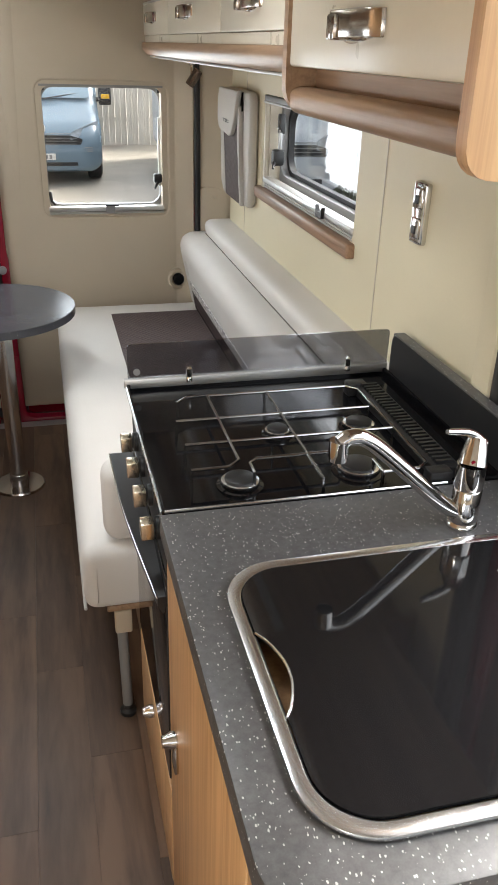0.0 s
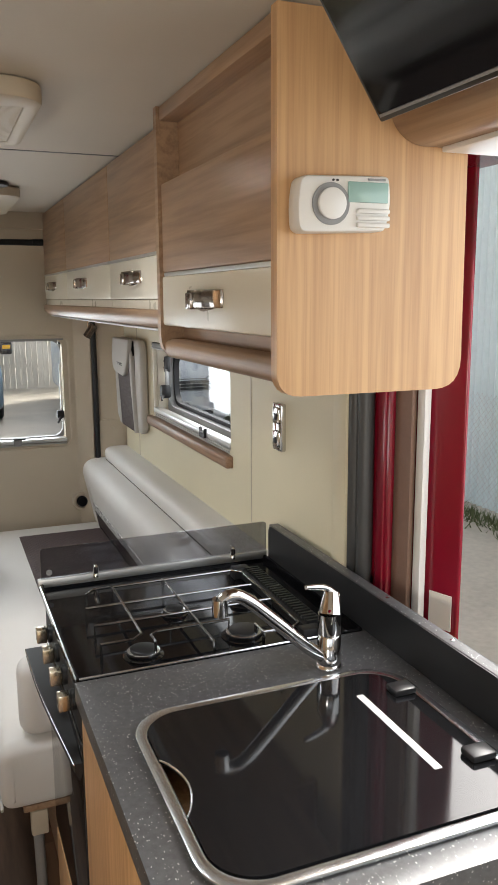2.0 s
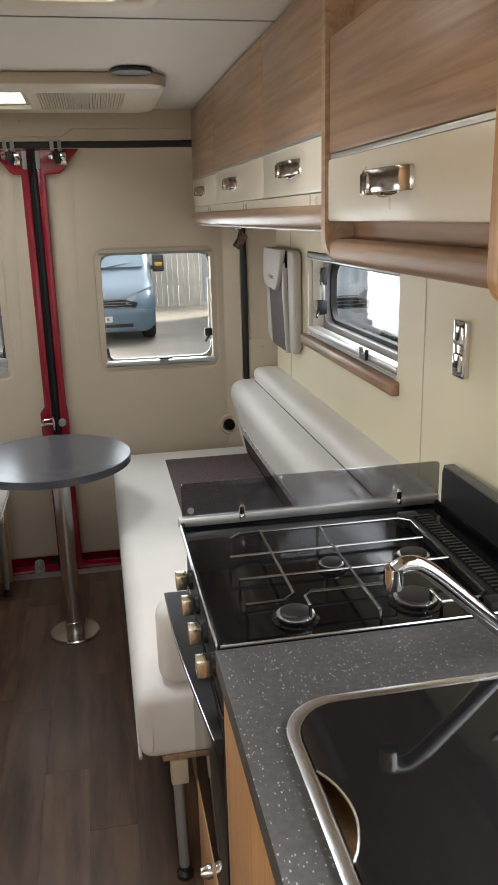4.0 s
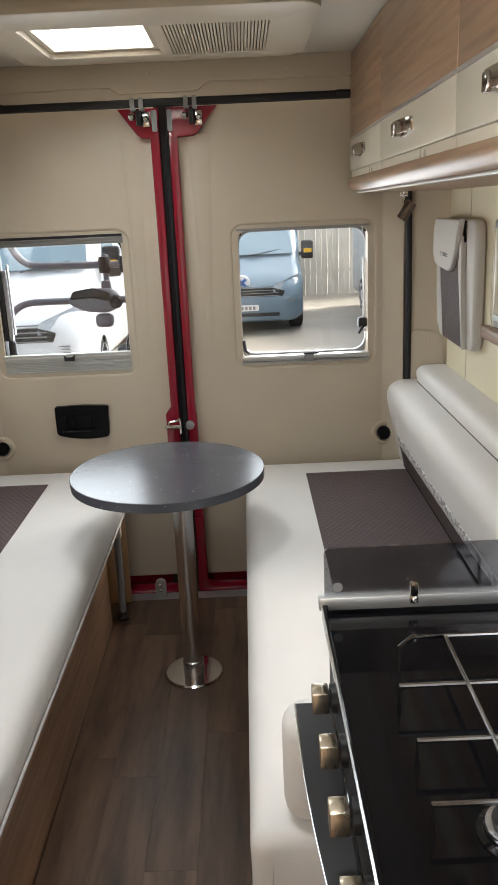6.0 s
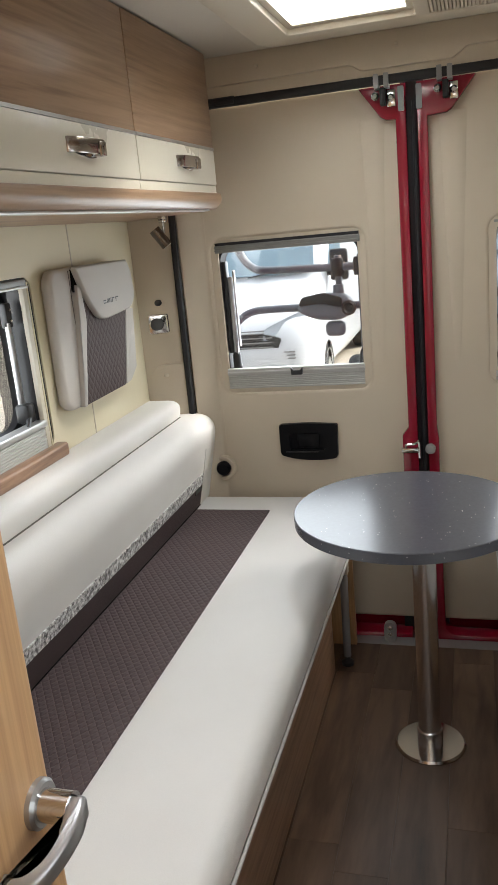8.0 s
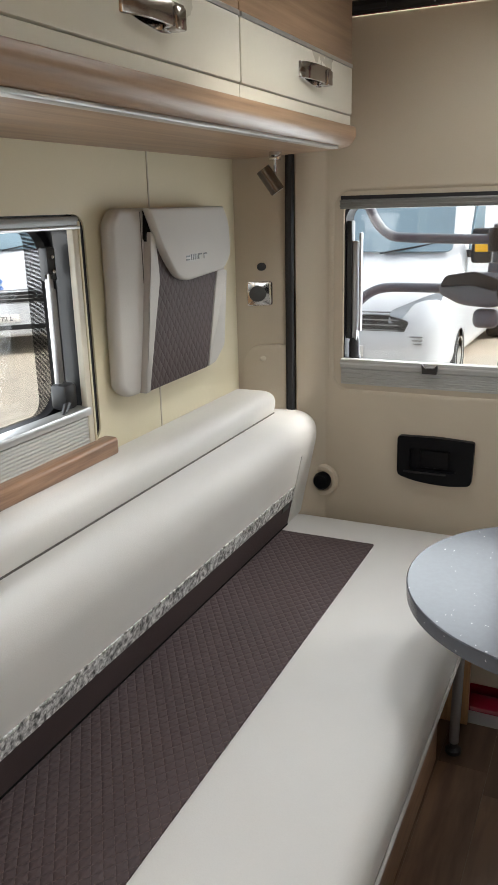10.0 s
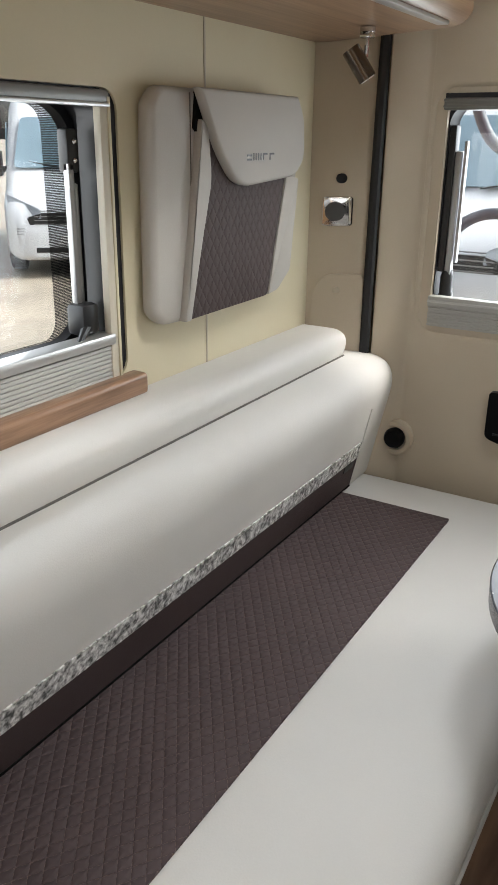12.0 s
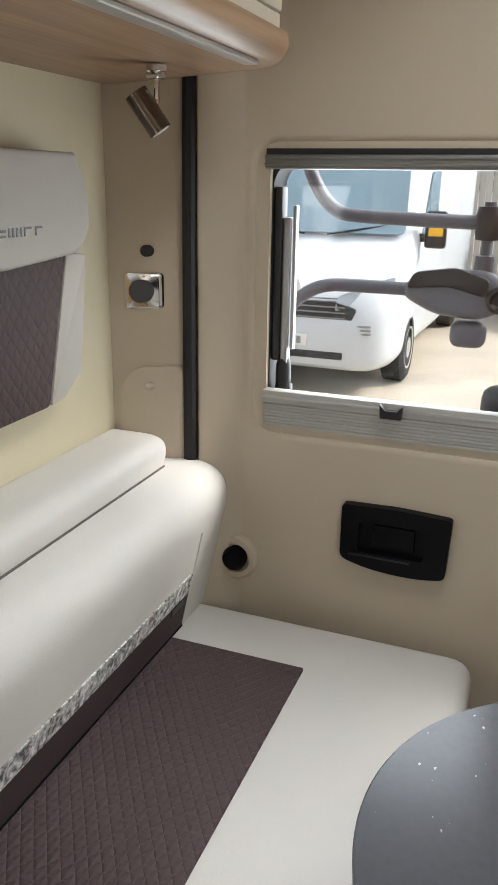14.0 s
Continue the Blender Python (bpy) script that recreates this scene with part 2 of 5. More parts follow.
# ---- building blocks ----
def quads_box(bm, x0, x1, y0, y1, z0, z1, r=0.0, seg=2):
    made = bmesh.ops.create_cube(bm, size=1, matrix=Matrix.Translation(((x0 + x1) / 2, (y0 + y1) / 2, (z0 + z1) / 2)) @ Matrix.Diagonal((x1 - x0, y1 - y0, z1 - z0, 1)))
    if r > 0:
        es = {e for v in made["verts"] for e in v.link_edges}
        bmesh.ops.bevel(bm, geom=list(es), offset=r, segments=seg, profile=0.5, affect="EDGES")
    return bm


def box(x0, x1, y0, y1, z0, z1, r=0.0, seg=2):
    return quads_box(bmesh.new(), x0, x1, y0, y1, z0, z1, r, seg)


def uvw(axis, u, v, w):
    """Plane coordinates to space: x -> (w,u,v), y -> (u,w,v), z -> (u,v,w)."""
    return {"x": (w, u, v), "y": (u, w, v), "z": (u, v, w)}[axis]


def round_rect(u0, u1, v0, v1, r, n=6):
    if r <= 0:
        return [(u0, v0), (u1, v0), (u1, v1), (u0, v1)]
    pts = []
    for cu, cv, a in ((u1 - r, v0 + r, -90), (u1 - r, v1 - r, 0), (u0 + r, v1 - r, 90), (u0 + r, v0 + r, 180)):
        for i in range(n + 1):
            t = radians(a + 90 * i / n)
            pts.append((cu + r * math.cos(t), cv + r * math.sin(t)))
    return pts


def rounded(pts, r, n=4):
    """Round the corners of a polygon. r: one radius or one for each corner."""
    out, k = [], len(pts)
    for i, p in enumerate(pts):
        ri = r[i] if isinstance(r, (list, tuple)) else r
        p0, p1, p2 = Vector(pts[i - 1]), Vector(p), Vector(pts[(i + 1) % k])
        ri = min(ri, 0.48 * (p0 - p1).length, 0.48 * (p2 - p1).length)
        if ri <= 0:
            out.append(tuple(p1))
            continue
        a, b = p1 + (p0 - p1).normalized() * ri, p1 + (p2 - p1).normalized() * ri
        for j in range(n + 1):
            t = j / n
            out.append(tuple((1 - t) ** 2 * a + 2 * t * (1 - t) * p1 + t * t * b))
    return out


def inset(pts, r):
    """Move a closed outline inwards by r (outwards where r is below nought)."""
    k = len(pts)
    area = sum(pts[i][0] * pts[(i + 1) % k][1] - pts[(i + 1) % k][0] * pts[i][1] for i in range(k))
    side = 1 if area > 0 else -1
    out = []
    for i in range(k):
        p0, p1, p2 = Vector(pts[i - 1]), Vector(pts[i]), Vector(pts[(i + 1) % k])
        a, c = (p1 - p0), (p2 - p1)
        a = a.normalized() if a.length > 1e-9 else c.normalized()
        c = c.normalized() if c.length > 1e-9 else a
        na, nc = Vector((-a.y, a.x)), Vector((-c.y, c.x))
        m = na + nc
        m = m.normalized() if m.length > 1e-6 else na
        m = m / max(m.dot(na), 0.5)
        out.append(tuple(p1 + m * r * side))
    return out


def plate(axis, a, b, outer, holes=(), bm=None, r=0.0, steps=2):
    """A slab between a and b along axis, with holes right through it; r rounds its rims."""
    bm = bm or bmesh.new()
    way = 1 if b > a else -1
    layers = [(a, 0.0), (b, 0.0)]
    if r > 0:
        r = min(r, abs(b - a) * 0.49)
        arc = [(r * (1 - math.sin(math.pi / 2 * i / steps)), r * (1 - math.cos(math.pi / 2 * i / steps))) for i in range(steps + 1)]
        layers = [(a + way * h, n) for n, h in arc] + [(b - way * h, n) for n, h in reversed(arc)]
        layers = [(w, n) for w, n in layers]
    first, last = [], []
    for j, lp in enumerate((outer, *holes)):
        rings = []
        for w, n in layers:
            pts = inset(lp, n if j == 0 else -n) if n > 0 else lp
            rings.append([bm.verts.new(uvw(axis, u, v, w)) for u, v in pts])
        k = len(lp)
        for va, vb in zip(rings, rings[1:]):
            for i in range(k):
                bm.faces.new((va[i], va[(i + 1) % k], vb[(i + 1) % k], vb[i]))
        first.append(rings[0]), last.append(rings[-1])
    for group in (first, last):
        if len(group) == 1:
            bm.faces.new(group[0])
        elif len(group) == 2 and len(group[0]) == len(group[1]):
            o, h = group
            k = len(o)
            for i in range(k):
                bm.faces.new((o[i], o[(i + 1) % k], h[(i + 1) % k], h[i]))
        else:
            es = []
            for vs in group:
                for i in range(len(vs)):
                    es.append(bm.edges.get((vs[i], vs[(i + 1) % len(vs)])))
            bmesh.ops.triangle_fill(bm, edges=es, use_beauty=True)
    bmesh.ops.recalc_face_normals(bm, faces=bm.faces[:])
    return bm


def turned(cx, cy, prof, seg=28, axis="z", c=0.0, bm=None):
    """A turned body: prof is a list of (radius, height) along axis."""
    bm = bm or bmesh.new()
    rings = []
    for rad, h in prof:
        ring = []
        for i in range(seg):
            t = 2 * math.pi * i / seg
            p, q = rad * math.cos(t), rad * math.sin(t)
            ring.append(bm.verts.new({"z": (cx + p, cy + q, h), "x": (h, cx + p, cy + q), "y": (cx + p, h, cy + q)}[axis]))
        rings.append(ring)
    for r0, r1 in zip(rings, rings[1:]):
        for i in range(seg):
            bm.faces.new((r0[i], r0[(i + 1) % seg], r1[(i + 1) % seg], r1[i]))
    bm.faces.new(rings[0][::-1]), bm.faces.new(rings[-1])
    bmesh.ops.recalc_face_normals(bm, faces=bm.faces[:])
    return bm


def tube(points, rad, seg=10, bm=None, smooth=0):
    """A round bar along points; smooth: rounds of corner cutting. rad: one radius or one at each end."""
    bm = bm or bmesh.new()
    pts = [Vector(p) for p in points]
    for _ in range(smooth):
        q = [pts[0]]
        for a, b in zip(pts, pts[1:]):
            q += [a.lerp(b, 0.25), a.lerp(b, 0.75)]
        pts = q + [pts[-1]]
    rings, ref = [], None
    r0, r1 = rad if isinstance(rad, tuple) else (rad, rad)
    for i, p in enumerate(pts):
        d = (pts[min(i + 1, len(pts) - 1)] - pts[max(i - 1, 0)]).normalized()
        if ref is None:
            ref = d.orthogonal().normalized()
        ref = (ref - d * ref.dot(d)).normalized()
        w = d.cross(ref)
        r = r0 + (r1 - r0) * i / (len(pts) - 1)
        rings.append([bm.verts.new(p + r * (math.cos(2 * math.pi * k / seg) * ref + math.sin(2 * math.pi * k / seg) * w)) for k in range(seg)])
    for a, b in zip(rings, rings[1:]):
        for i in range(seg):
            bm.faces.new((a[i], a[(i + 1) % seg], b[(i + 1) % seg], b[i]))
    bm.faces.new(rings[0][::-1]), bm.faces.new(rings[-1])
    bmesh.ops.recalc_face_normals(bm, faces=bm.faces[:])
    return bm


def thing(name, at, label="", category="", group="", kind=""):
    ob = new(name)
    ob.location = at
    ob.empty_display_size = 0.05
    return tagged(ob, label, category, group, kind)


def origin_of(ob):
    p = Vector(ob.location)
    while ob.parent:
        ob = ob.parent
        p += Vector(ob.location)
    return p


def part(name, bm, mat, parent=None, label="", smooth=True, kind="", category=""):
    """One bmesh, drawn in world places, as one mesh object under a thing or a part."""
    me = bpy.data.meshes.new(name)
    if parent:
        o = origin_of(parent)
        bmesh.ops.translate(bm, verts=bm.verts[:], vec=-o)
    for f in bm.faces:
        f.smooth = smooth
    bm.to_mesh(me)
    bm.free()
    me.materials.append(M[mat] if isinstance(mat, str) else mat)
    if smooth:
        me.set_sharp_from_angle(angle=radians(38))
    ob = new(name, me)
    ob.parent = parent
    return tagged(ob, label, category, "", kind)


def setting(name, bm, mat, label, category="", smooth=True):
    return part(name, bm, mat, None, label, smooth, "structure", category)


def quilted(name, axes, size=0.03, base=(0.074, 0.050, 0.051), thread=(0.20, 0.14, 0.11)):
    """Padded cloth with a stitched diamond grid in the plane of two axes."""
    m = material(name, base, 0.72, vary=0.14, scale=9, fine=800, bump=0)
    n, l = m.node_tree.nodes, m.node_tree.links
    b = n["Principled BSDF"]
    tc, sep = n.new("ShaderNodeTexCoord"), n.new("ShaderNodeSeparateXYZ")
    l.new(tc.outputs["Object"], sep.inputs[0])

    def op(kind, a, c=None):
        k = n.new("ShaderNodeMath")
        k.operation = kind
        for i, v in enumerate((a, c)):
            if v is None:
                continue
            if isinstance(v, (int, float)):
                k.inputs[i].default_value = v
            else:
                l.new(v, k.inputs[i])
        return k.outputs[0]

    p, q = sep.outputs["xyz".index(axes[0])], op("MULTIPLY", sep.outputs["xyz".index(axes[1])], 0.72)
    waves = []
    for s in (op("ADD", p, q), op("SUBTRACT", p, q)):
        waves.append(op("ABSOLUTE", op("SINE", op("MULTIPLY", s, math.pi / size))))
    low = op("MINIMUM", *waves)
    height = op("POWER", low, 0.5)
    stitch = op("MULTIPLY", op("LESS_THAN", low, 0.07), op("GREATER_THAN", op("SINE", op("MULTIPLY", p, 2 * math.pi / 0.005)), -0.2))
    mx = n.new("ShaderNodeMix")
    mx.data_type = "RGBA"
    l.new(op("MULTIPLY", stitch, 0.7), mx.inputs[0]), l.new(b.inputs["Base Color"].links[0].from_socket, mx.inputs[6])
    mx.inputs[7].default_value = (*thread, 1)
    l.new(mx.outputs[2], b.inputs["Base Color"])
    bp = n.new("ShaderNodeBump")
    bp.inputs["Strength"].default_value, bp.inputs["Distance"].default_value = 0.6, 0.004
    l.new(height, bp.inputs["Height"]), l.new(bp.outputs[0], b.inputs["Normal"])
    return m


M["quilt_flat"] = quilted("quilted_seat_cloth", "xy", 0.0195)
M["quilt_up"] = quilted("quilted_upright_cloth", "yz", 0.022, (0.066, 0.046, 0.045), (0.11, 0.085, 0.08))
M["trim"] = material("silver_patterned_ribbon", (0.54, 0.54, 0.53), 0.45, vary=0.9, scale=95, fine=260, bump=0.15)
for nd in M["trim"].node_tree.nodes:
    if nd.type == "MAP_RANGE" and nd.inputs["To Max"].default_value > 1:
        nd.inputs["From Min"].default_value, nd.inputs["From Max"].default_value = 0.54, 0.88
# pad stitching, and the shade drawn in the gap over the back cushions
M["seam"] = material("dark_seam_and_gap_shade", (0.13, 0.12, 0.11), 0.8)
M["piping"] = material("grey_piping", (0.46, 0.45, 0.43), 0.5)
# vehicle glass whose blue base colour holds the sky's reflection
M["sky_glass"] = material("sky_tinted_vehicle_glass", (0.20, 0.28, 0.33), 0.06, vary=0.2, scale=1.2, bump=0)
M["white_paint"] = material("white_vehicle_paint", (0.60, 0.62, 0.64), 0.22, vary=0.04, scale=2, bump=0)
M["blue_paint"] = material("blue_grey_vehicle_paint", (0.15, 0.21, 0.26), 0.22, vary=0.06, scale=2, bump=0)
M["teal_paint"] = material("teal_vehicle_paint", (0.05, 0.20, 0.20), 0.22, vary=0.06, scale=2, bump=0)
M["lamp_glass"] = material("headlamp_glass", (0.30, 0.33, 0.36), 0.08, vary=0.2, scale=14, bump=0)
M["blue_mark"] = material("blue_enamel", (0.05, 0.16, 0.50), 0.3, vary=0.05, bump=0)
M["dark_cover"] = material("charcoal_plastic", (0.06, 0.06, 0.06), 0.45, vary=0.05)
M["amber"] = material("amber_lens", (0.90, 0.50, 0.02), 0.2, vary=0.05, bump=0)
M["concrete"] = material("wet_concrete", (0.42, 0.365, 0.29), 0.45, vary=0.4, scale=0.7, fine=18, bump=0.25, dist=0.01)
M["fence_board"] = material("weathered_fence_board", (0.62, 0.58, 0.51), 0.7, vary=0.2, scale=2, fine=30, bump=0.1)
M["corrugated"] = material("pale_corrugated_sheet", (0.66, 0.76, 0.76), 0.4, vary=0.12, scale=1.2, fine=20, bump=0.05)
M["grass"] = material("weeds", (0.11, 0.13, 0.05), 0.8, vary=0.4, scale=9, fine=40)
M["display"] = material("lcd_glass", (0.30, 0.46, 0.42), 0.12, vary=0.05, bump=0)
M["cream_plastic"] = material("cream_plastic", (0.52, 0.46, 0.36), 0.45, vary=0.04)
M["brown_trim"] = material("brown_trim", (0.20, 0.12, 0.085), 0.5, vary=0.15)
M["alloy"] = material("satin_aluminium", (0.55, 0.55, 0.54), 0.35, 0.8, vary=0.05, fine=200, bump=0.02)
M["tyre"] = material("tyre_rubber", (0.02, 0.02, 0.02), 0.8)
M["diffuser"] = material("white_diffuser", (0.8, 0.8, 0.78), 0.4, vary=0.02)

# ---- the van's shell ----
FLOOR_FRONT, REAR = -2.4, 3.0
XL, XR = -0.87, 0.94
CEIL = 1.88
MID = 0.04  # the van's middle plane


def mx_(x, s):
    """x on the left side (s < 0), or its mirror image on the right."""
    return x if s < 0 else 2 * MID - x


floor = setting("floor", box(XL - 0.05, XR + 0.05, FLOOR_FRONT, 3.02, -0.06, -0.007), "joint", "dark sub-floor under oak-look vinyl planks", "floor")

VENT_R = (-0.265, 0.05, 2.285, 2.66)
VENT_F = (-0.16, 0.285, 0.955, 1.24)
setting("ceiling", plate("z", CEIL, CEIL + 0.03, [(XL - 0.05, FLOOR_FRONT), (XR + 0.05, FLOOR_FRONT), (XR + 0.05, 2.95), (XL - 0.05, 2.95)],
        [round_rect(-0.28, 0.065, 2.27, 2.675, 0.02), round_rect(-0.175, 0.30, 0.94, 1.255, 0.02)]), "ceiling", "warm off-white ceiling lining with two roof vents", "ceiling", False)
setting("roof", plate("z", CEIL + 0.05, CEIL + 0.08, [(XL - 0.08, FLOOR_FRONT - 0.05), (XR + 0.08, FLOOR_FRONT - 0.05), (XR + 0.08, 3.05), (XL - 0.08, 3.05)],
        [round_rect(-0.29, 0.075, 2.26, 2.685, 0.02), round_rect(-0.185, 0.31, 0.93, 1.265, 0.02)]), "red", "red painted outer roof skin of the van", "roof", False)
setting("ceiling_seam", box(XL, XR, 1.497, 1.503, CEIL - 0.002, CEIL + 0.01), "grey_plastic", "thin joint line across the ceiling lining", "trim")

RWIN = (1.52, 2.395, 1.072, 1.36)
setting("wall_right", plate("x", XR, XR + 0.05, [(0.873, -0.02), (2.86, -0.02), (2.86, CEIL), (0.873, CEIL)], [round_rect(*RWIN, 0.03)]), "wall", "cream wallboard side wall with a small window", "wall", False)
LWIN = (1.22, 2.265, 0.90, 1.328)
setting("wall_left", plate("x", XL, XL - 0.05, [(-1.2, -0.02), (2.90, -0.02), (2.90, CEIL), (-1.2, CEIL)], [round_rect(*LWIN, 0.03)]), "wall", "cream wallboard side wall with a wide window", "wall", False)
for y in (1.36, 2.62):
    setting("trim_joint", box(XR - 0.0015, XR + 0.01, y - 0.002, y + 0.002, 0.5, 1.46), "cream_plastic", "thin upright joint in the wallboard", "trim")
setting("trim_joint", box(XL - 0.01, XL + 0.0015, 2.49, 2.494, 0.5, 1.46), "cream_plastic", "thin upright joint in the wallboard", "trim")
setting("wall_front", box(XL - 0.05, XR + 0.05, FLOOR_FRONT - 0.05, FLOOR_FRONT, -0.05, 0.95), "lining", "beige lining at the front of the van", "wall")
setting("wall_front_left", box(XL - 0.05, XL, FLOOR_FRONT, -1.2, -0.02, 1.0), "lining", "beige lining under the cab window", "wall")
setting("wall_front_right", box(XR, XR + 0.05, FLOOR_FRONT, -0.62, -0.02, 1.0), "lining", "beige lining under the cab window", "wall")
setting("pillar_front", box(XR, XR + 0.08, -0.72, -0.60, -0.02, CEIL), "lining", "beige post ahead of the side door", "pillar")

# rear corner pillars, seals and door linings
for s, nm in ((-1, "pillar_rear_left"), (1, "pillar_rear_right")):
    prof = [(mx_(-0.885, s), 2.885), (mx_(-0.742, s), 2.958), (mx_(-0.742, s), 3.03), (mx_(-0.93, s), 3.03), (mx_(-0.93, s), 2.885)]
    setting(nm, plate("z", 0.0, CEIL, prof), "lining", "beige moulded lining of a rear corner post", "pillar")
    seal = setting("door_seal", tube([(mx_(-0.744, s), 2.948, 0.06), (mx_(-0.744, s), 2.948, 1.2), (mx_(-0.736, s), 2.946, 1.62), (mx_(-0.66, s), 2.945, 1.76), (mx_(-0.5, s), 2.945, 1.76)], 0.012, 8, None, 2), "rubber", "black rubber door seal", "seal")
    ret = rounded([(mx_(-0.730, s), 2.950), (mx_(-0.70, s), 2.968), (mx_(-0.662, s), 2.9994), (mx_(-0.652, s), 2.9996), (mx_(-0.652, s), 3.02), (mx_(-0.730, s), 3.02)], [0.008, 0.02, 0.012, 0, 0, 0], 6)
    setting("door_return", plate("z", 0.05, 1.755, ret), "lining", "beige curved edge of a rear door lining", "panel")
setting("door_seal_top", box(-0.62, 0.70, 2.94, 2.965, 1.745, 1.77, 0.006), "rubber", "black rubber seal over the rear doors", "seal")
LW = (-0.63, -0.155, 0.873, 1.352)
RW = (0.228, 0.703, 0.873, 1.352)
setting("rear_door_left", plate("y", REAR, REAR + 0.03, [(-0.70, 0.05), (-0.020, 0.05), (-0.020, 1.755), (-0.70, 1.755)], [round_rect(LW[0] - 0.010, LW[1] + 0.010, LW[2] - 0.010, LW[3] + 0.010, 0.038)], None, 0.013, 5), "lining", "beige moulded lining of a rear van door", "van door")
setting("rear_door_right", plate("y", REAR, REAR + 0.03, [(0.044, 0.05), (0.78, 0.05), (0.78, 1.755), (0.044, 1.755)], [round_rect(RW[0] - 0.008, RW[1] + 0.008, RW[2] - 0.008, RW[3] + 0.008, 0.036)], None, 0.012, 5), "lining", "beige moulded lining of a rear van door", "van door")
for x, w in ((-0.105, 0.045), (0.125, 0.05)):
    ridge = plate("z", 0.70, 1.66, rounded([(x - w, 3.004), (x - w * 0.4, 2.993), (x + w * 0.4, 2.993), (x + w, 3.004)], [0, 0.015, 0.015, 0], 4))
    for v in ridge.verts:
        if v.co.z < 1:
            v.co.x = x + (v.co.x - x) * 0.25
            v.co.y = 3.003 + (v.co.y - 3.003) * 0.1
    setting("door_rib", ridge, "lining", "soft upright rib in the door lining", "trim")
setting("door_outer_left", plate("y", REAR + 0.06, REAR + 0.075, [(-0.80, -0.1), (-0.012, -0.1), (-0.012, 1.80), (-0.80, 1.80)], [round_rect(-0.64, -0.145, 0.865, 1.36, 0.04)]), "red", "red outer skin of a rear door", "van door", False)
setting("door_outer_right", plate("y", REAR + 0.06, REAR + 0.075, [(0.0, -0.1), (0.88, -0.1), (0.88, 1.80), (0.0, 1.80)], [round_rect(0.22, 0.712, 0.865, 1.36, 0.04)]), "red", "red outer skin of a rear door", "van door", False)
setting("door_gap_seal", box(-0.075, 0.075, 3.012, 3.05, 0.0, 1.76), "rubber", "black rubber between the two rear doors", "seal")
setting("door_gap_bead", tube([(0.016, 3.0, 0.05), (0.017, 3.0, 0.95), (0.018, 2.998, 1.70)], 0.008, 8), "rubber", "black rubber bead between the rear doors", "seal")
LEFT_FRAME = [(-0.036, 0.05), (-0.004, 0.05), (-0.004, 1.745), (-0.137, 1.745), (-0.078, 1.664), (-0.062, 1.654), (-0.034, 1.652), (-0.032, 0.735), (-0.052, 0.708), (-0.052, 0.56), (-0.036, 0.53)]
RIGHT_FRAME = [(0.029, 0.05), (0.062, 0.05), (0.061, 0.70), (0.056, 0.74), (0.056, 1.652), (0.110, 1.655), (0.124, 1.664), (0.190, 1.745), (0.027, 1.745)]
for x in (-0.016, 0.034):
    setting("gap_cover", plate("y", 2.962, 2.975, round_rect(x - 0.008, x + 0.008, 1.672, 1.738, 0.003)), "grey_plastic", "pale grey cover strip beside the door gap", "trim")
setting("door_edge_left", plate("y", 2.972, 3.03, LEFT_FRAME, (), None, 0.004), "red", "glossy red painted edge of the rear door", "door frame")
setting("door_edge_right", plate("y", 2.968, 3.03, RIGHT_FRAME, (), None, 0.004), "red", "glossy red painted edge of the rear door", "door frame")
setting("door_sill_left", box(-0.64, -0.045, 2.958, 3.03, -0.03, 0.010, 0.006), "red", "red painted lower edge of the rear door", "door frame")
sill = rounded([(0.0285, 0.3), (0.0285, -0.055), (0.72, -0.055), (0.72, 0.010), (0.066, 0.010), (0.0625, 0.3)], [0, 0.06, 0, 0, 0.05, 0], 6)
setting("door_sill_right", plate("y", 2.962, 3.03, sill, (), None, 0.004), "red", "red painted lower edge of the rear door", "door frame")
setting("door_foot_seal", box(-0.64, 0.72, 2.951, 2.9575, -0.036, -0.004, 0.002), "rubber", "black rubber seal along the rear doors' foot", "seal")
setting("threshold", box(-0.86, 0.92, 2.90, 2.955, -0.012, -0.001), "alloy", "pale metal strip at the floor's rear edge", "trim")
setting("header", plate("y", 2.925, 2.97, rounded([(-0.60, 1.80), (-0.15, 1.805), (-0.12, 1.785), (0.13, 1.785), (0.17, 1.812), (0.66, 1.81), (0.66, CEIL), (-0.60, CEIL)], 0.008), (), None, 0.003), "lining", "beige header panel over the rear doors", "panel")
setting("header_lower", box(-0.62, 0.70, 2.945, 2.97, 1.765, 1.84), "lining", "beige lower header strip over the rear doors", "panel")
for x in (-0.42, -0.02, 0.42):
    setting("screw_cap", turned(x, 1.84 if x else 1.80, [(0.006, 2.926), (0.006, 2.922), (0.003, 2.920)], 12, "y"), "cream_plastic", "cream screw cap on the header panel", "screw")


def latch(x, z):
    t = thing("door_latch", (x, 2.97, z), "bright metal latch of the rear doors", "latch", "rear door latches")
    for dx in (-0.016, 0.012):
        part("bracket", plate("y", 2.930, 2.972, rounded([(x + dx - 0.007, z + 0.020), (x + dx + 0.007, z + 0.020), (x + dx + 0.007, z + 0.058), (x + dx - 0.007, z + 0.058)], 0.003)), "grey_plastic", t)
    part("body", box(x - 0.008, x + 0.008, 2.94, 2.97, z - 0.025, z + 0.022, 0.003), "rubber", t)
    for dx in (-0.022, 0.022):
        part("roller", turned(x + dx, z - 0.002 - abs(dx) * 0.2 + (0.008 if dx < 0 else 0), [(0.011, 2.968), (0.011, 2.95), (0.006, 2.944)], 16, "y"), "chrome", t)
    part("plate", box(x + 0.010, x + 0.034, 2.955, 2.968, z - 0.03, z + 0.016, 0.003), "chrome", t)
    return t


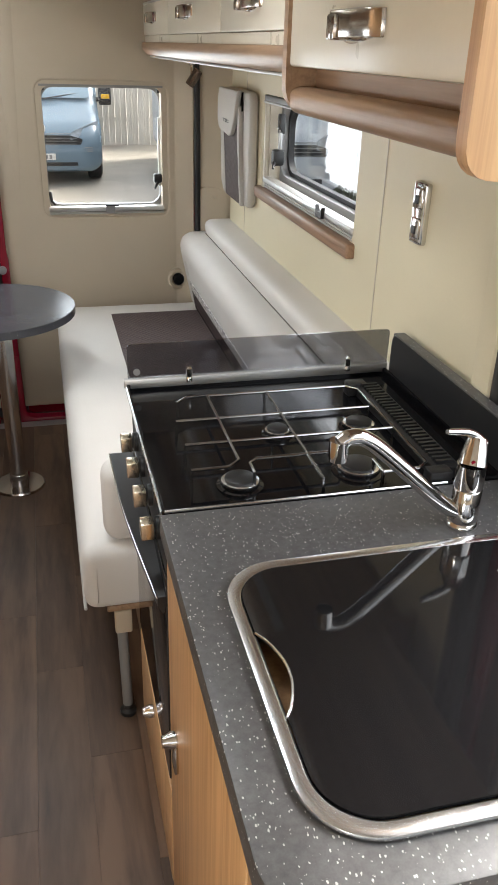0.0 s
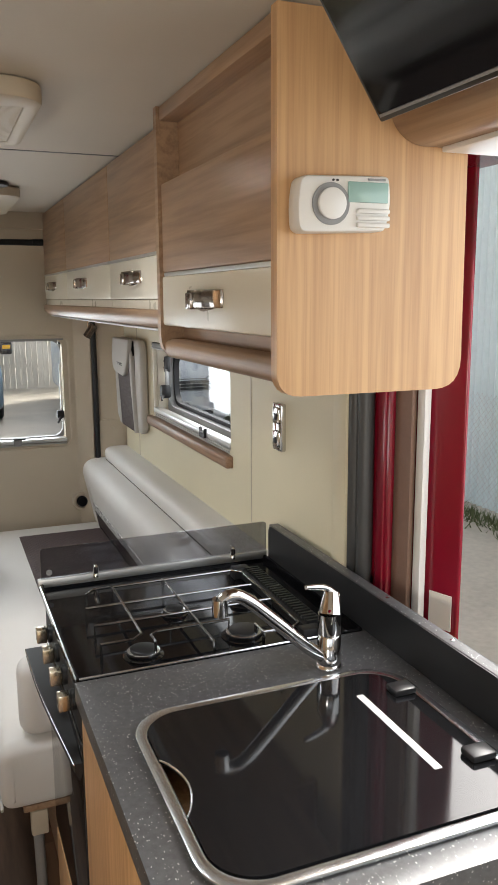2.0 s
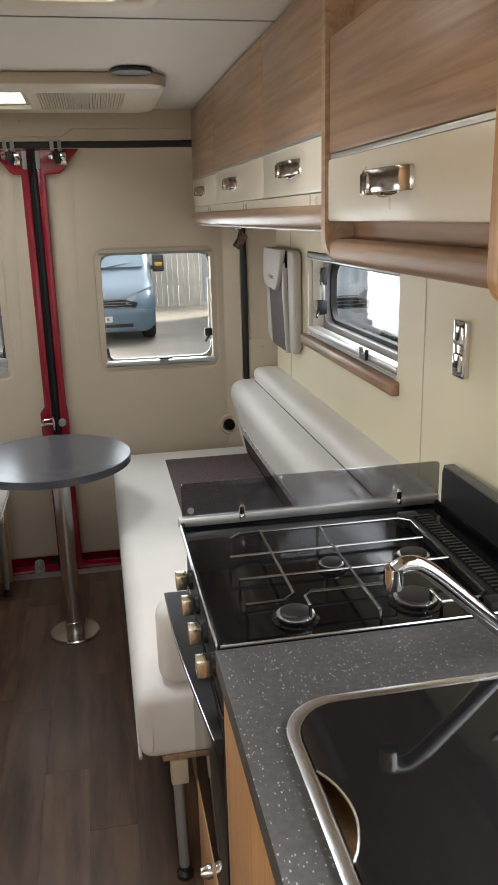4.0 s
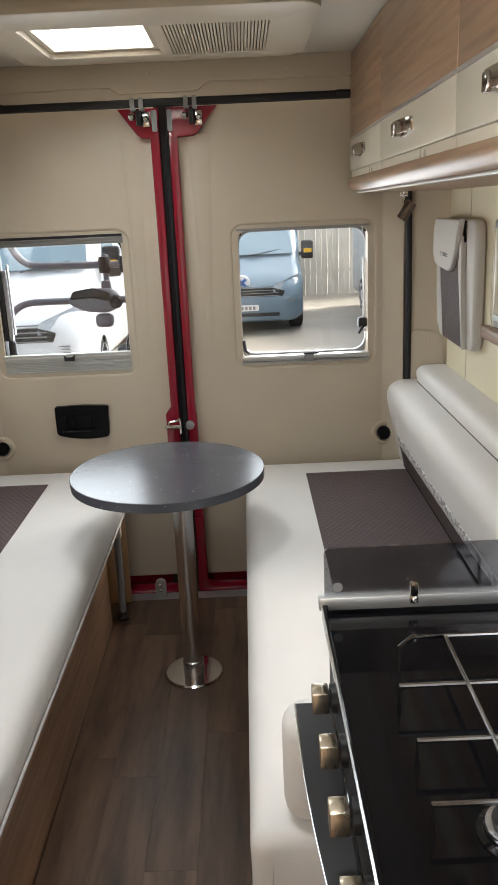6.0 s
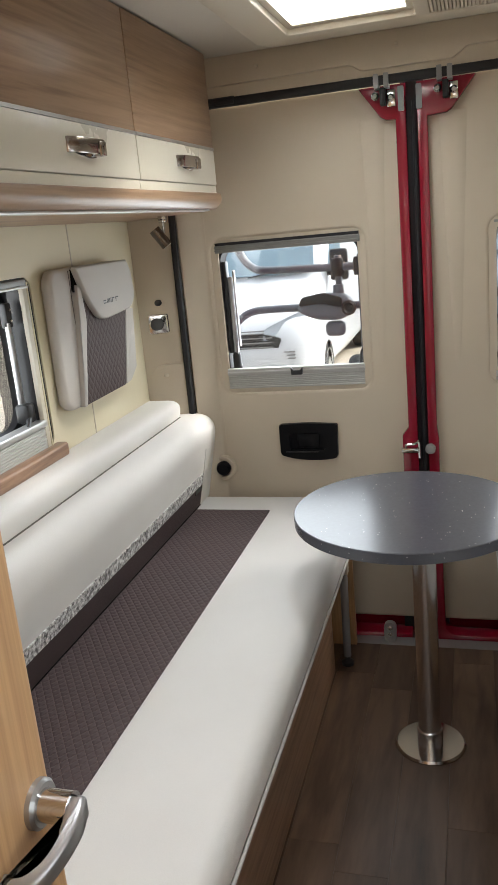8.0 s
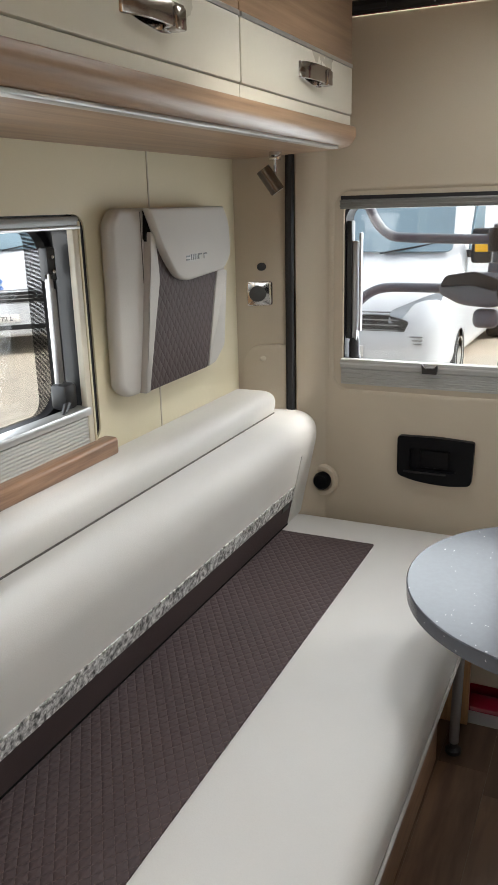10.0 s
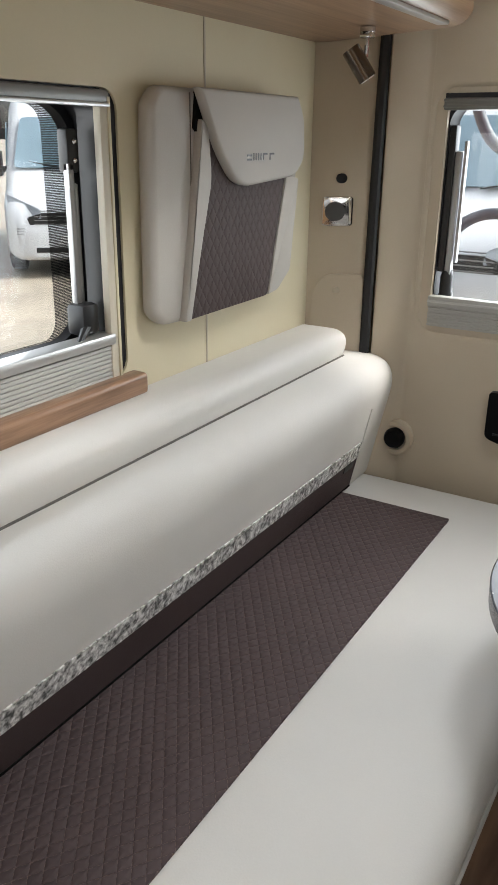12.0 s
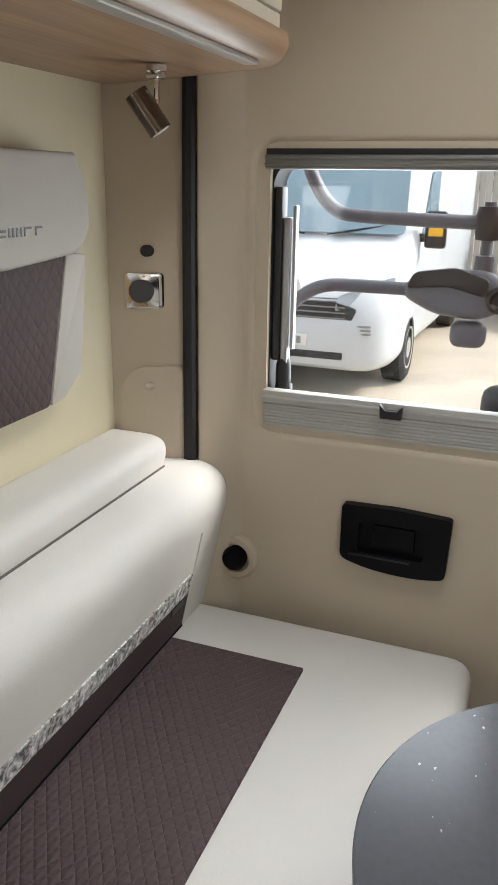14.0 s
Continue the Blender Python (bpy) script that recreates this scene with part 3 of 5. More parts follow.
latch(-0.065, 1.715)
latch(0.108, 1.715)
lo = thing("door_catch", (0.0, 2.96, 0.665), "chrome catch low between the rear doors", "catch")
part("hook", box(-0.055, 0.0, 2.945, 2.968, 0.658, 0.674, 0.004), "chrome", lo)
part("loop", tube([(-0.04, 2.955, 0.672), (-0.04, 2.935, 0.69), (-0.01, 2.935, 0.69), (0.0, 2.955, 0.70), (0.0, 2.955, 0.64)], 0.004, 8, None, 1), "chrome", lo)
part("buffer", turned(0.035, 0.668, [(0.016, 2.966), (0.016, 2.952), (0.010, 2.948)], 18, "y"), "grey_plastic", lo)
br = thing("floor_bracket", (-0.115, 2.93, 0.0), "grey metal striker bracket standing on the floor", "bracket")
part("plate", plate("y", 2.915, 2.935, round_rect(-0.135, -0.095, 0.0, 0.072, 0.018)), "alloy", br)
for z in (0.03, 0.053):
    part("screw", turned(-0.115, z, [(0.008, 2.916), (0.008, 2.912), (0.004, 2.909)], 14, "y"), "steel", br)

dh = thing("door_pull", (-0.36, 2.99, 0.63), "black plastic recessed handle on the rear door", "door handle")
part("surround", plate("y", 2.982, 3.004, rounded([(-0.458, 0.645), (-0.41, 0.632), (-0.36, 0.627), (-0.31, 0.627), (-0.266, 0.634), (-0.262, 0.749), (-0.36, 0.754), (-0.458, 0.751)], [0.014, 0.02, 0.02, 0.02, 0.012, 0.008, 0.02, 0.008]), [round_rect(-0.425, -0.305, 0.662, 0.722, 0.008)]), "gloss_black", dh)
part("cup", box(-0.43, -0.30, 2.997, 3.012, 0.656, 0.726), "gloss_black", dh)
part("lever", box(-0.40, -0.325, 2.991, 3.000, 0.668, 0.716, 0.004), "gloss_black", dh)
part("lip", box(-0.44, -0.33, 2.978, 2.983, 0.655, 0.659, 0.001), "black", dh)
for s in (-1, 1):
    x = mx_(-0.668, s)
    kn = thing("buffer_cup", (x, 2.98, 0.60), "black round buffer in a beige cup", "buffer", "door buffers")
    part("ring", turned(x, 0.60, [(0.045, 3.004), (0.045, 2.990), (0.040, 2.984), (0.031, 2.984), (0.027, 2.994)], 32, "y"), "lining", kn)
    part("buffer", turned(x, 0.60, [(0.024, 2.998), (0.025, 2.980), (0.019, 2.970), (0.006, 2.967)], 24, "y"), "gloss_black", kn)

# ---- rear windows ----
for nm, (x0, x1, z0, z1), side in (("window_1", LW, -1), ("window_2", RW, 1)):
    w = thing(nm, ((x0 + x1) / 2, 3.03, z0), "acrylic rear door window with a pale frame", "window", "", "structure")
    part("window_frame", plate("y", 3.006, 3.018 if side < 0 else 3.06, round_rect(x0 - 0.014, x1 + 0.014, z0 - 0.014, z1 + 0.014, 0.040), [round_rect(x0 + 0.012, x1 - 0.012, z0 + 0.012, z1 - 0.010, 0.03)]), "lining" if side > 0 else "lining", w)
    p = part("pane", plate("y", 3.078, 3.082, round_rect(x0 - 0.006, x1 + 0.006, z0 - 0.006, z1 + 0.006, 0.045)), "pane", w)
    p.visible_shadow = False
    part("rubber_edge", plate("y", 3.018 if side < 0 else 3.06, 3.084, round_rect(x0 - 0.01, x1 + 0.01, z0 - 0.01, z1 + 0.01, 0.05), [round_rect(x0 + 0.014, x1 - 0.014, z0 + 0.03, z1 - 0.016, 0.045)]), "rubber" if side < 0 else "grey_plastic", w)
    if side < 0:
        part("blind_case", box(x0 + 0.004, x1 - 0.004, 2.999, 3.03, z1 - 0.031, z1 - 0.008, 0.003), "blind_case", w)
        for zz in (z1 - 0.026, z1 - 0.015):
            part("case_rib", box(x0 + 0.004, x1 - 0.004, 2.9965, 3.0, zz, zz + 0.005, 0.001), "blind_case", w)
        part("top_gap", box(x0 + 0.006, x1 - 0.006, 3.0015, 3.02, z1 - 0.008, z1 + 0.001), "rubber", w)
        part("handle_rail", box(x0 + 0.008, x1 - 0.008, 2.996, 3.02, z0 + 0.045, z0 + 0.070, 0.004), "blind", w)
        part("rail_bead", box(x0 + 0.008, x1 - 0.008, 2.9945, 2.9975, z0 + 0.056, z0 + 0.061, 0.001), "alloy", w)
        for i in range(7):
            part("pleat", box(x0 + 0.010, x1 - 0.010, 2.999 + 0.0015 * (i % 2), 3.02, z0 + 0.003 + i * 0.006, z0 + 0.0085 + i * 0.006, 0.001), "blind", w)
        c = (x0 + x1) / 2 + 0.01
        part("catch", plate("y", 2.980, 2.992, [(c - 0.018, z0 + 0.046), (c + 0.018, z0 + 0.046), (c + 0.020, z0 + 0.070), (c + 0.010, z0 + 0.060), (c - 0.010, z0 + 0.060), (c - 0.020, z0 + 0.070)]), "black", w)
        part("stay", box(x0 + 0.030, x0 + 0.044, 3.025, 3.045, z0 + 0.11, z0 + 0.37, 0.003), "satin", w)
        part("stay_bracket", box(x0 + 0.016, x0 + 0.030, 3.02, 3.05, z0 + 0.12, z0 + 0.42, 0.003), "black", w)
        part("stay_rod", box(x0 + 0.046, x0 + 0.053, 3.030, 3.045, z0 + 0.14, z0 + 0.39, 0.002), "satin", w)
        part("stay_knob", turned(x0 + 0.035, 3.035, [(0.012, z0 + 0.06), (0.014, z0 + 0.075), (0.014, z0 + 0.11), (0.008, z0 + 0.13)], 12), "black", w)
        part("stay_foot", box(x0 + 0.020, x0 + 0.05, 3.03, 3.05, z0 + 0.045, z0 + 0.075, 0.004), "black", w)
        part("latch_hook", tube([(x1 - 0.012, 3.02, z0 + 0.05), (x1 - 0.022, 3.02, z0 + 0.06), (x1 - 0.022, 3.02, z0 + 0.10), (x1 - 0.010, 3.02, z0 + 0.125)], 0.004, 8, None, 1), "black", w)
    else:
        part("top_gap", box(x0 + 0.006, x1 - 0.006, 2.999, 3.02, z1 - 0.010, z1 - 0.003), "grey_plastic", w)
        part("handle_rail", box(x0 + 0.008, x1 - 0.008, 2.992, 3.03, z0 + 0.012, z0 + 0.030, 0.005), "alloy", w)
        part("lower_rail", box(x0 + 0.008, x1 - 0.008, 2.998, 3.03, z0 + 0.001, z0 + 0.010, 0.003), "blind", w)
        c = (x0 + x1) / 2 + 0.012
        part("catch", plate("y", 2.982, 2.994, rounded([(c - 0.020, z0 + 0.008), (c + 0.016, z0 + 0.008), (c + 0.018, z0 + 0.034), (c - 0.018, z0 + 0.034)], 0.004)), "grey_plastic", w)
        part("catch_lever", box(c - 0.022, c + 0.034, 2.978, 2.986, z0 + 0.034, z0 + 0.041, 0.002), "black", w)
        for cx, cz in ((x0 + 0.012, z1 - 0.028), (x1 - 0.020, z1 - 0.030)):
            part("corner_clip", box(cx - 0.006, cx + 0.014, 3.02, 3.05, cz, cz + 0.020, 0.004), "black", w)
        part("stay", box(x1 - 0.024, x1 - 0.016, 3.035, 3.05, z0 + 0.10, z0 + 0.36, 0.003), "white_plastic", w)
        part("stay_knob", box(x1 - 0.044, x1 - 0.012, 3.02, 3.045, z0 + 0.115, z0 + 0.150, 0.006), "black", w)
        part("stay_lever", tube([(x1 - 0.028, 3.02, z0 + 0.12), (x1 - 0.044, 3.01, z0 + 0.095)], (0.007, 0.004), 8), "black", w)
        part("left_lever", tube([(x0 + 0.016, 3.02, z0 + 0.085), (x0 + 0.022, 3.012, z0 + 0.05), (x0 + 0.034, 3.012, z0 + 0.036)], (0.007, 0.004), 8), "black", w)

# bike carrier on the rear door
rack = thing("bike_rack", (-0.4, 3.3, 0.3), "grey tubular bicycle carrier behind the rear door", "bike rack")
RY = 3.32
part("upper_tube", tube([(-0.66, RY, 1.42), (-0.655, RY, 1.34), (-0.60, RY, 1.245), (-0.52, RY, 1.235), (0.1, RY, 1.225)], 0.014, 12, None, 3), "rack_grey", rack)
part("lower_tube", tube([(-0.72, RY, 0.98), (-0.68, RY, 1.05), (-0.62, RY, 1.095), (-0.54, RY, 1.10), (0.1, RY, 1.09)], 0.014, 12, None, 3), "rack_grey", rack)
for x in (-0.285, -0.205):
    part("post", tube([(x, RY + 0.02, 0.45 if x > -0.25 else 1.10), (x, RY + 0.02, 1.27)], 0.012, 10), "rack_grey", rack)
    part("clip", turned(x, RY, [(0.022, 1.20), (0.024, 1.215), (0.024, 1.245), (0.020, 1.262)], 14), "black", rack)
part("collar", turned(-0.285, RY, [(0.018, 1.13), (0.020, 1.14), (0.018, 1.17)], 14), "rack_grey", rack)
cl = plate("y", RY - 0.045, RY + 0.012, rounded([(-0.43, 1.085), (-0.37, 1.055), (-0.28, 1.048), (-0.235, 1.07), (-0.23, 1.115), (-0.27, 1.145), (-0.38, 1.142), (-0.43, 1.115)], 0.024, 5), (), None, 0.018, 3)
part("clamp_lever", plate("y", RY - 0.056, RY - 0.040, rounded([(-0.425, 1.105), (-0.34, 1.112), (-0.27, 1.095), (-0.265, 1.13), (-0.33, 1.15), (-0.41, 1.138)], 0.012, 4), (), None, 0.005), "black", rack)
part("clamp_knob", turned(-0.245, 1.092, [(0.024, RY - 0.03), (0.026, RY - 0.05), (0.018, RY - 0.056), (0.012, RY - 0.050)], 20, "y"), "black", rack)
part("clamp", cl, "rack_grey", rack)
part("clamp_jaw", box(-0.335, -0.265, RY - 0.04, RY + 0.01, 0.992, 1.045, 0.018, 3), "rack_grey", rack)
part("saddle_hook", box(-0.26, -0.13, RY - 0.06, RY, 0.84, 0.925, 0.03, 3), "black", rack)
for z in (0.6, 0.45):
    part("mount", box(-0.30, -0.19, 3.08, RY + 0.02, z, z + 0.03, 0.004), "rack_grey", rack)
part("door_mount", box(-0.30, -0.19, 3.078, 3.10, 0.40, 0.68, 0.004), "rack_grey", rack)

# ---- side windows ----
def side_window(nm, wx, dx, y0, y1, z0, z1, left):
    """dx points out of the van."""
    w = thing(nm, (wx, (y0 + y1) / 2, z0), "hinged acrylic side window with black frame and blind", "window", "", "structure")
    xa = lambda d: wx + dx * d
    lo, hi = lambda a, b: min(xa(a), xa(b)), lambda a, b: max(xa(a), xa(b))
    part("window_frame", plate("x", xa(0.012), xa(0.05), round_rect(y0 - 0.002, y1 + 0.002, z0 - 0.002, z1 + 0.002, 0.03), [round_rect(y0 + 0.03, y1 - (0.032 if left else 0.045), z0 + 0.02, z1 - 0.02, 0.02)]), "black" if left else "cream", w)
    part("black_channel", plate("x", xa(0.004), xa(0.012), round_rect(y1 - 0.018, y1, z0, z1, 0.003)), "rubber", w)
    part("guide", box(lo(-0.002, 0.012), hi(-0.002, 0.012), y1 - 0.039, y1 - 0.018, z0, z1 - 0.01, 0.002), "cream", w)
    part("guide_lip", box(lo(-0.004, 0.0), hi(-0.004, 0.0), y1 - 0.024, y1 - 0.018, z0, z1 - 0.012, 0.001), "wall", w)
    part("blind_top", box(lo(-0.003, 0.03), hi(-0.003, 0.03), y0, y1 - 0.018, z1 - 0.022, z1 - 0.003, 0.004), "blind_case", w)
    part("top_bead", box(lo(-0.006, 0.0), hi(-0.006, 0.0), y0, y1 - 0.02, z1 - 0.026, z1 - 0.020, 0.002), "alloy", w)
    k = 8 if left else 2
    h = 0.0068 if left else 0.0075
    for i in range(k):
        part("pleat", box(lo(0.0, 0.03), hi(0.0, 0.03), y0 + 0.004, y1 - 0.03, z0 + 0.002 + i * h, z0 + 0.002 + (i + 0.88) * h, 0.0012), "blind", w)
    zr = z0 + 0.003 + k * h
    part("handle_rail", box(lo(-0.005, 0.03), hi(-0.005, 0.03), y0 + 0.002, y1 - 0.03, zr, zr + 0.018, 0.004), "alloy", w)
    c = 1.86 if left else 1.75
    part("catch", plate("x", xa(-0.014), xa(-0.004), [(c - 0.022, zr), (c + 0.022, zr), (c + 0.026, zr + 0.030), (c + 0.014, zr + 0.016), (c - 0.014, zr + 0.016), (c - 0.026, zr + 0.030)]), "black", w)
    g = 0.010 if left else 0.050
    part("rubber_edge", plate("x", xa(0.05), xa(0.085), round_rect(y0 - 0.01, y1 + (0.06 if left else 0.0), z0 - 0.01, z1 + 0.02, 0.06), [round_rect(y0 + 0.05, y1 - g, z0 + 0.045, z1 - (0.012 if left else 0.030), 0.06)]), "black" if left else "grey_plastic", w)
    part("inner_edge", plate("x", xa(0.072), xa(0.092), round_rect(y0 + 0.04, y1 - g + 0.015, z0 + 0.036, z1 - (0.004 if left else 0.024), 0.065), [round_rect(y0 + 0.062, y1 - g - 0.013, z0 + 0.058, z1 - (0.020 if left else 0.044), 0.06)]), "rubber", w)
    if left:
        part("dotted_border", plate("x", xa(0.0932), xa(0.0942), round_rect(y0 + 0.05, y1 - 0.004, z0 + 0.045, z1 - 0.008, 0.06), [round_rect(y0 + 0.10, y1 - 0.062, z0 + 0.060, z1 - 0.022, 0.03)]), "frit", w)
    p = part("pane", plate("x", xa(0.095), xa(0.099), round_rect(y0 + 0.0, y1 + (0.04 if left else -0.03), z0, z1 + 0.01, 0.06)), "pane", w)
    p.visible_shadow = False
    yy = y1 - (0.070 if left else 0.085)
    part("stay", box(lo(0.03, 0.042), hi(0.03, 0.042), yy - 0.006, yy + 0.006, z0 + 0.12, z1 - 0.10, 0.003), "satin", w)
    part("stay_rod", box(lo(0.035, 0.045), hi(0.035, 0.045), yy + 0.010, yy + 0.017, z0 + 0.10, z1 - 0.13, 0.002), "satin", w)
    part("stay_bracket", box(lo(0.03, 0.05), hi(0.03, 0.05), yy - 0.006, yy + 0.018, z1 - 0.115, z1 - 0.055, 0.004), "black", w)
    for zz in (z1 - 0.072, z1 - 0.098):
        part("screw", turned(yy + 0.006, zz, [(0.004, xa(0.032)), (0.004, xa(0.027)), (0.002, xa(0.025))], 10, "x"), "chrome", w)
    part("stay_knob", box(lo(0.012, 0.05), hi(0.012, 0.05), yy - 0.014, yy + 0.024, z0 + 0.075, z0 + 0.125, 0.009), "black", w)
    part("stay_lever", tube([(xa(0.02), yy, z0 + 0.09), (xa(0.005), yy - 0.035, z0 + 0.072)], (0.008, 0.004), 8), "black", w)
    return w


side_window("window_3", XL, -1, *LWIN, True)
side_window("window_4", XR, 1, *RWIN, False)
for nm, x0, x1, y0, y1, z0, z1 in (("sill_left", XL - 0.01, -0.843, 1.15, 2.285, 0.867, 0.904), ("sill_right", 0.918, XR + 0.01, 1.503, 2.412, 1.036, 1.073)):
    tagged(setting(nm, box(x0, x1, y0, y1, z0, z1, 0.008, 3), "walnut", "rounded oak ledge under the side window", "window sill"))

# ---- overhead lockers ----
def pull(parent, front, s, y, z):
    """Bowed chrome strap handle with a clip at its far end."""
    X = lambda d: front - s * d
    out = [(X(0.001), y - 0.064), (X(0.006), y - 0.062), (X(0.014), y - 0.045), (X(0.019), y - 0.015), (X(0.021), y + 0.030), (X(0.021), y + 0.062), (X(0.016), y + 0.066), (X(0.001), y + 0.066)]
    inn = [(X(0.001), y + 0.060), (X(0.015), y + 0.058), (X(0.016), y + 0.030), (X(0.014), y - 0.015), (X(0.009), y - 0.045), (X(0.001), y - 0.054)]
    h = part("handle", plate("z", z - 0.015, z + 0.014, rounded(out + inn, [0, 0.004, 0.012, 0.02, 0.02, 0.004, 0.004, 0, 0, 0, 0.01, 0.02, 0.012, 0], 4), (), None, 0.0015), "pull_chrome", parent, "bowed chrome strap handle")
    part("clip", box(min(X(0.003), X(0.025)), max(X(0.003), X(0.025)), y + 0.034, y + 0.060, z - 0.018, z + 0.010, 0.003), "pull_chrome", h)
    part("backplate", plate("x", X(0.0), X(0.003), rounded([(y - 0.058, z + 0.012), (y + 0.062, z + 0.012), (y + 0.062, z - 0.018), (y + 0.030, z - 0.022), (y - 0.020, z - 0.017), (y - 0.058, z - 0.010)], 0.012, 4)), "chrome", h)
    return h


def locker(s, y0, y1, front, label):
    """One locker unit with its door; s: -1 on the left wall, 1 on the right."""
    wall = XL if s < 0 else XR
    f = lambda d: front - s * d if s < 0 else front - d
    xs = lambda a, b: (min(a, b), max(a, b))
    t = thing("overhead_locker", (wall - s * 0.1, (y0 + y1) / 2, 1.46), label, "overhead locker", "overhead lockers")
    back = front + s * 0.018
    part("carcass", box(*xs(back, wall - s * 0.002), y0 + 0.001, y1 - 0.001, 1.515, CEIL - 0.002), "oak", t)
    part("door", box(*xs(front, back), y0 + 0.0015, y1 - 0.0015, 1.622, CEIL - 0.006, 0.004), "oak", t)
    lower = part("door_front", box(*xs(front - s * 0.001, back), y0 + 0.0015, y1 - 0.0015, 1.520, 1.616, 0.004), "cream", t, "cream lower door panel")
    part("bead", box(*xs(front - s * 0.002, back), y0 + 0.004, y1 - 0.004, 1.6155, 1.6225), "alloy", t)
    hy = y0 + (y1 - y0) * 0.545
    pull(lower, front, s, hy, 1.573)
    part("valance_board", box(*xs(front + s * 0.003, back), y0 + 0.001, y1 - 0.001, 1.498, 1.5185), "cream", t)
    return t


RF, LF = 0.625, -0.545
for a, b in ((0.975, 1.61), (1.61, 2.36), (2.36, 2.945)):
    locker(1, a, b, RF, "oak overhead locker with cream panel and chrome handle")
for a, b in ((1.06, 1.66), (1.66, 2.264), (2.264, 2.836)):
    locker(-1, a, b, LF, "oak overhead locker with cream panel and chrome handle")
for s, front, y0, y1, nm in ((1, RF, 0.975, 2.95, "locker_shelf_right"), (-1, LF, 1.06, 2.842, "locker_shelf_left")):
    wall = XL if s < 0 else XR
    p = [(front - s * 0.006, 1.498), (front - s * 0.010, 1.478), (front + s * 0.004, 1.458), (front + s * 0.03, 1.452), (wall, 1.446), (wall, 1.470), (front + s * 0.05, 1.478), (front + s * 0.02, 1.498)]
    bm = plate("y", y0, y1, rounded(p, [0.003, 0.015, 0.015, 0.02, 0, 0, 0, 0], 5))
    for v in bm.verts:
        if v.co.y > 2.5:
            v.co.y += 0.07 * max(0.0, min(1.0, (abs(v.co.x - front) - 0.05) / 0.2))
    ob = part(nm.replace("_right", "").replace("_left", ""), bm, "oak")
    tagged(ob, "rounded oak pelmet running under the overhead lockers", "pelmet")
    st = part("light_strip", box(min(front + s * 0.012, front + s * 0.034), max(front + s * 0.012, front + s * 0.034), y0 + 0.03, y1 - 0.06, 1.449, 1.4555, 0.002), "alloy", ob)


# added block, barely seen, keeps vent light off the wall past the lockers
part("end_filler", box(XL + 0.001, -0.60, 2.837, 2.884, 1.475, CEIL - 0.003), "oak", bpy.data.objects["locker_shelf.001"])


def spot(s, y):
    x = mx_(-0.69, s)
    t = thing("spot_lamp", (x, y, 1.447), "small bronze swivel spot lamp under the lockers", "spot lamp", "reading spots")
    part("rose", turned(x, y, [(0.014, 1.448), (0.014, 1.440), (0.009, 1.436)], 18), "chrome", t)
    part("stem", tube([(x, y, 1.44), (x, y, 1.40)], 0.004, 8), "chrome", t)
    part("clip", box(x - 0.012, x + 0.012, y - 0.008, y + 0.008, 1.430, 1.441, 0.002), "chrome", t)
    a, b = Vector((x - s * -0.022, y - 0.02, 1.412)), Vector((x + s * -0.008, y - 0.006, 1.364))
    part("shade", tube([a, a.lerp(b, 0.05), a.lerp(b, 0.95), b], 0.0165, 20), "dark_bronze", t)
    part("bulb", tube([b + (b - a) * 0.002, b + (b - a) * 0.02], 0.013, 16), "diffuser", t)
    part("pivot", tube([(x, y, 1.402), a.lerp(b, 0.3)], 0.005, 8), "chrome", t)


spot(-1, 2.74)
spot(1, 2.78)

# roof vents
def roof_vent(name, ox, hole, grille, side_y=None):
    x0, x1, y0, y1 = hole
    t = thing(name, ((ox[0] + ox[1]) / 2, (ox[2] + ox[3]) / 2, CEIL), "cream roof vent frame with a lit opening and grille", "roof vent")
    gx0, gx1, gy0, gy1 = grille
    part("frame", plate("z", CEIL - 0.034, CEIL - 0.001, round_rect(*ox, 0.07, 8), [round_rect(x0, x1, y0, y1, 0.012), round_rect(gx0, gx1, gy0, gy1, 0.008)], None, 0.006), "cream_plastic", t)
    part("shaft", plate("z", CEIL - 0.030, CEIL + 0.09, round_rect(x0 - 0.012, x1 + 0.012, y0 - 0.012, y1 + 0.012, 0.02), [round_rect(x0 - 0.001, x1 + 0.001, y0 - 0.001, y1 + 0.001, 0.014)]), "white_plastic", t)
    part("inner_lip", plate("z", CEIL - 0.018, CEIL - 0.008, round_rect(x0 - 0.005, x1 + 0.005, y0 - 0.005, y1 + 0.005, 0.01), [round_rect(x0 + 0.018, x1 - 0.018, y0 + 0.018, y1 - 0.03, 0.008)]), "cream_plastic", t)
    d = part("dome", box(x0 - 0.01, x1 + 0.01, y0 - 0.01, y1 + 0.01, CEIL + 0.092, CEIL + 0.104, 0.004), "pane", t)
    d.visible_shadow = False
    part("grille_back", box(gx0 - 0.005, gx1 + 0.005, gy0 - 0.005, gy1 + 0.005, CEIL - 0.014, CEIL - 0.006), "cream_plastic", t)
    n = int((gx1 - gx0) / 0.0085) if gx1 - gx0 > 0.1 else int((gy1 - gy0) / 0.0085)
    for i in range(n):
        u = (i + 0.5) / n
        if gx1 - gx0 > 0.1:
            xx = gx0 + u * (gx1 - gx0)
            g = box(xx - 0.0028, xx + 0.0028, gy0, gy1, CEIL - 0.031, CEIL - 0.014)
        else:
            yy = gy0 + u * (gy1 - gy0)
            g = box(gx0, gx1, yy - 0.0028, yy + 0.0028, CEIL - 0.031, CEIL - 0.014)
        part("slat", g, "cream_plastic", t, "", False)
    return t


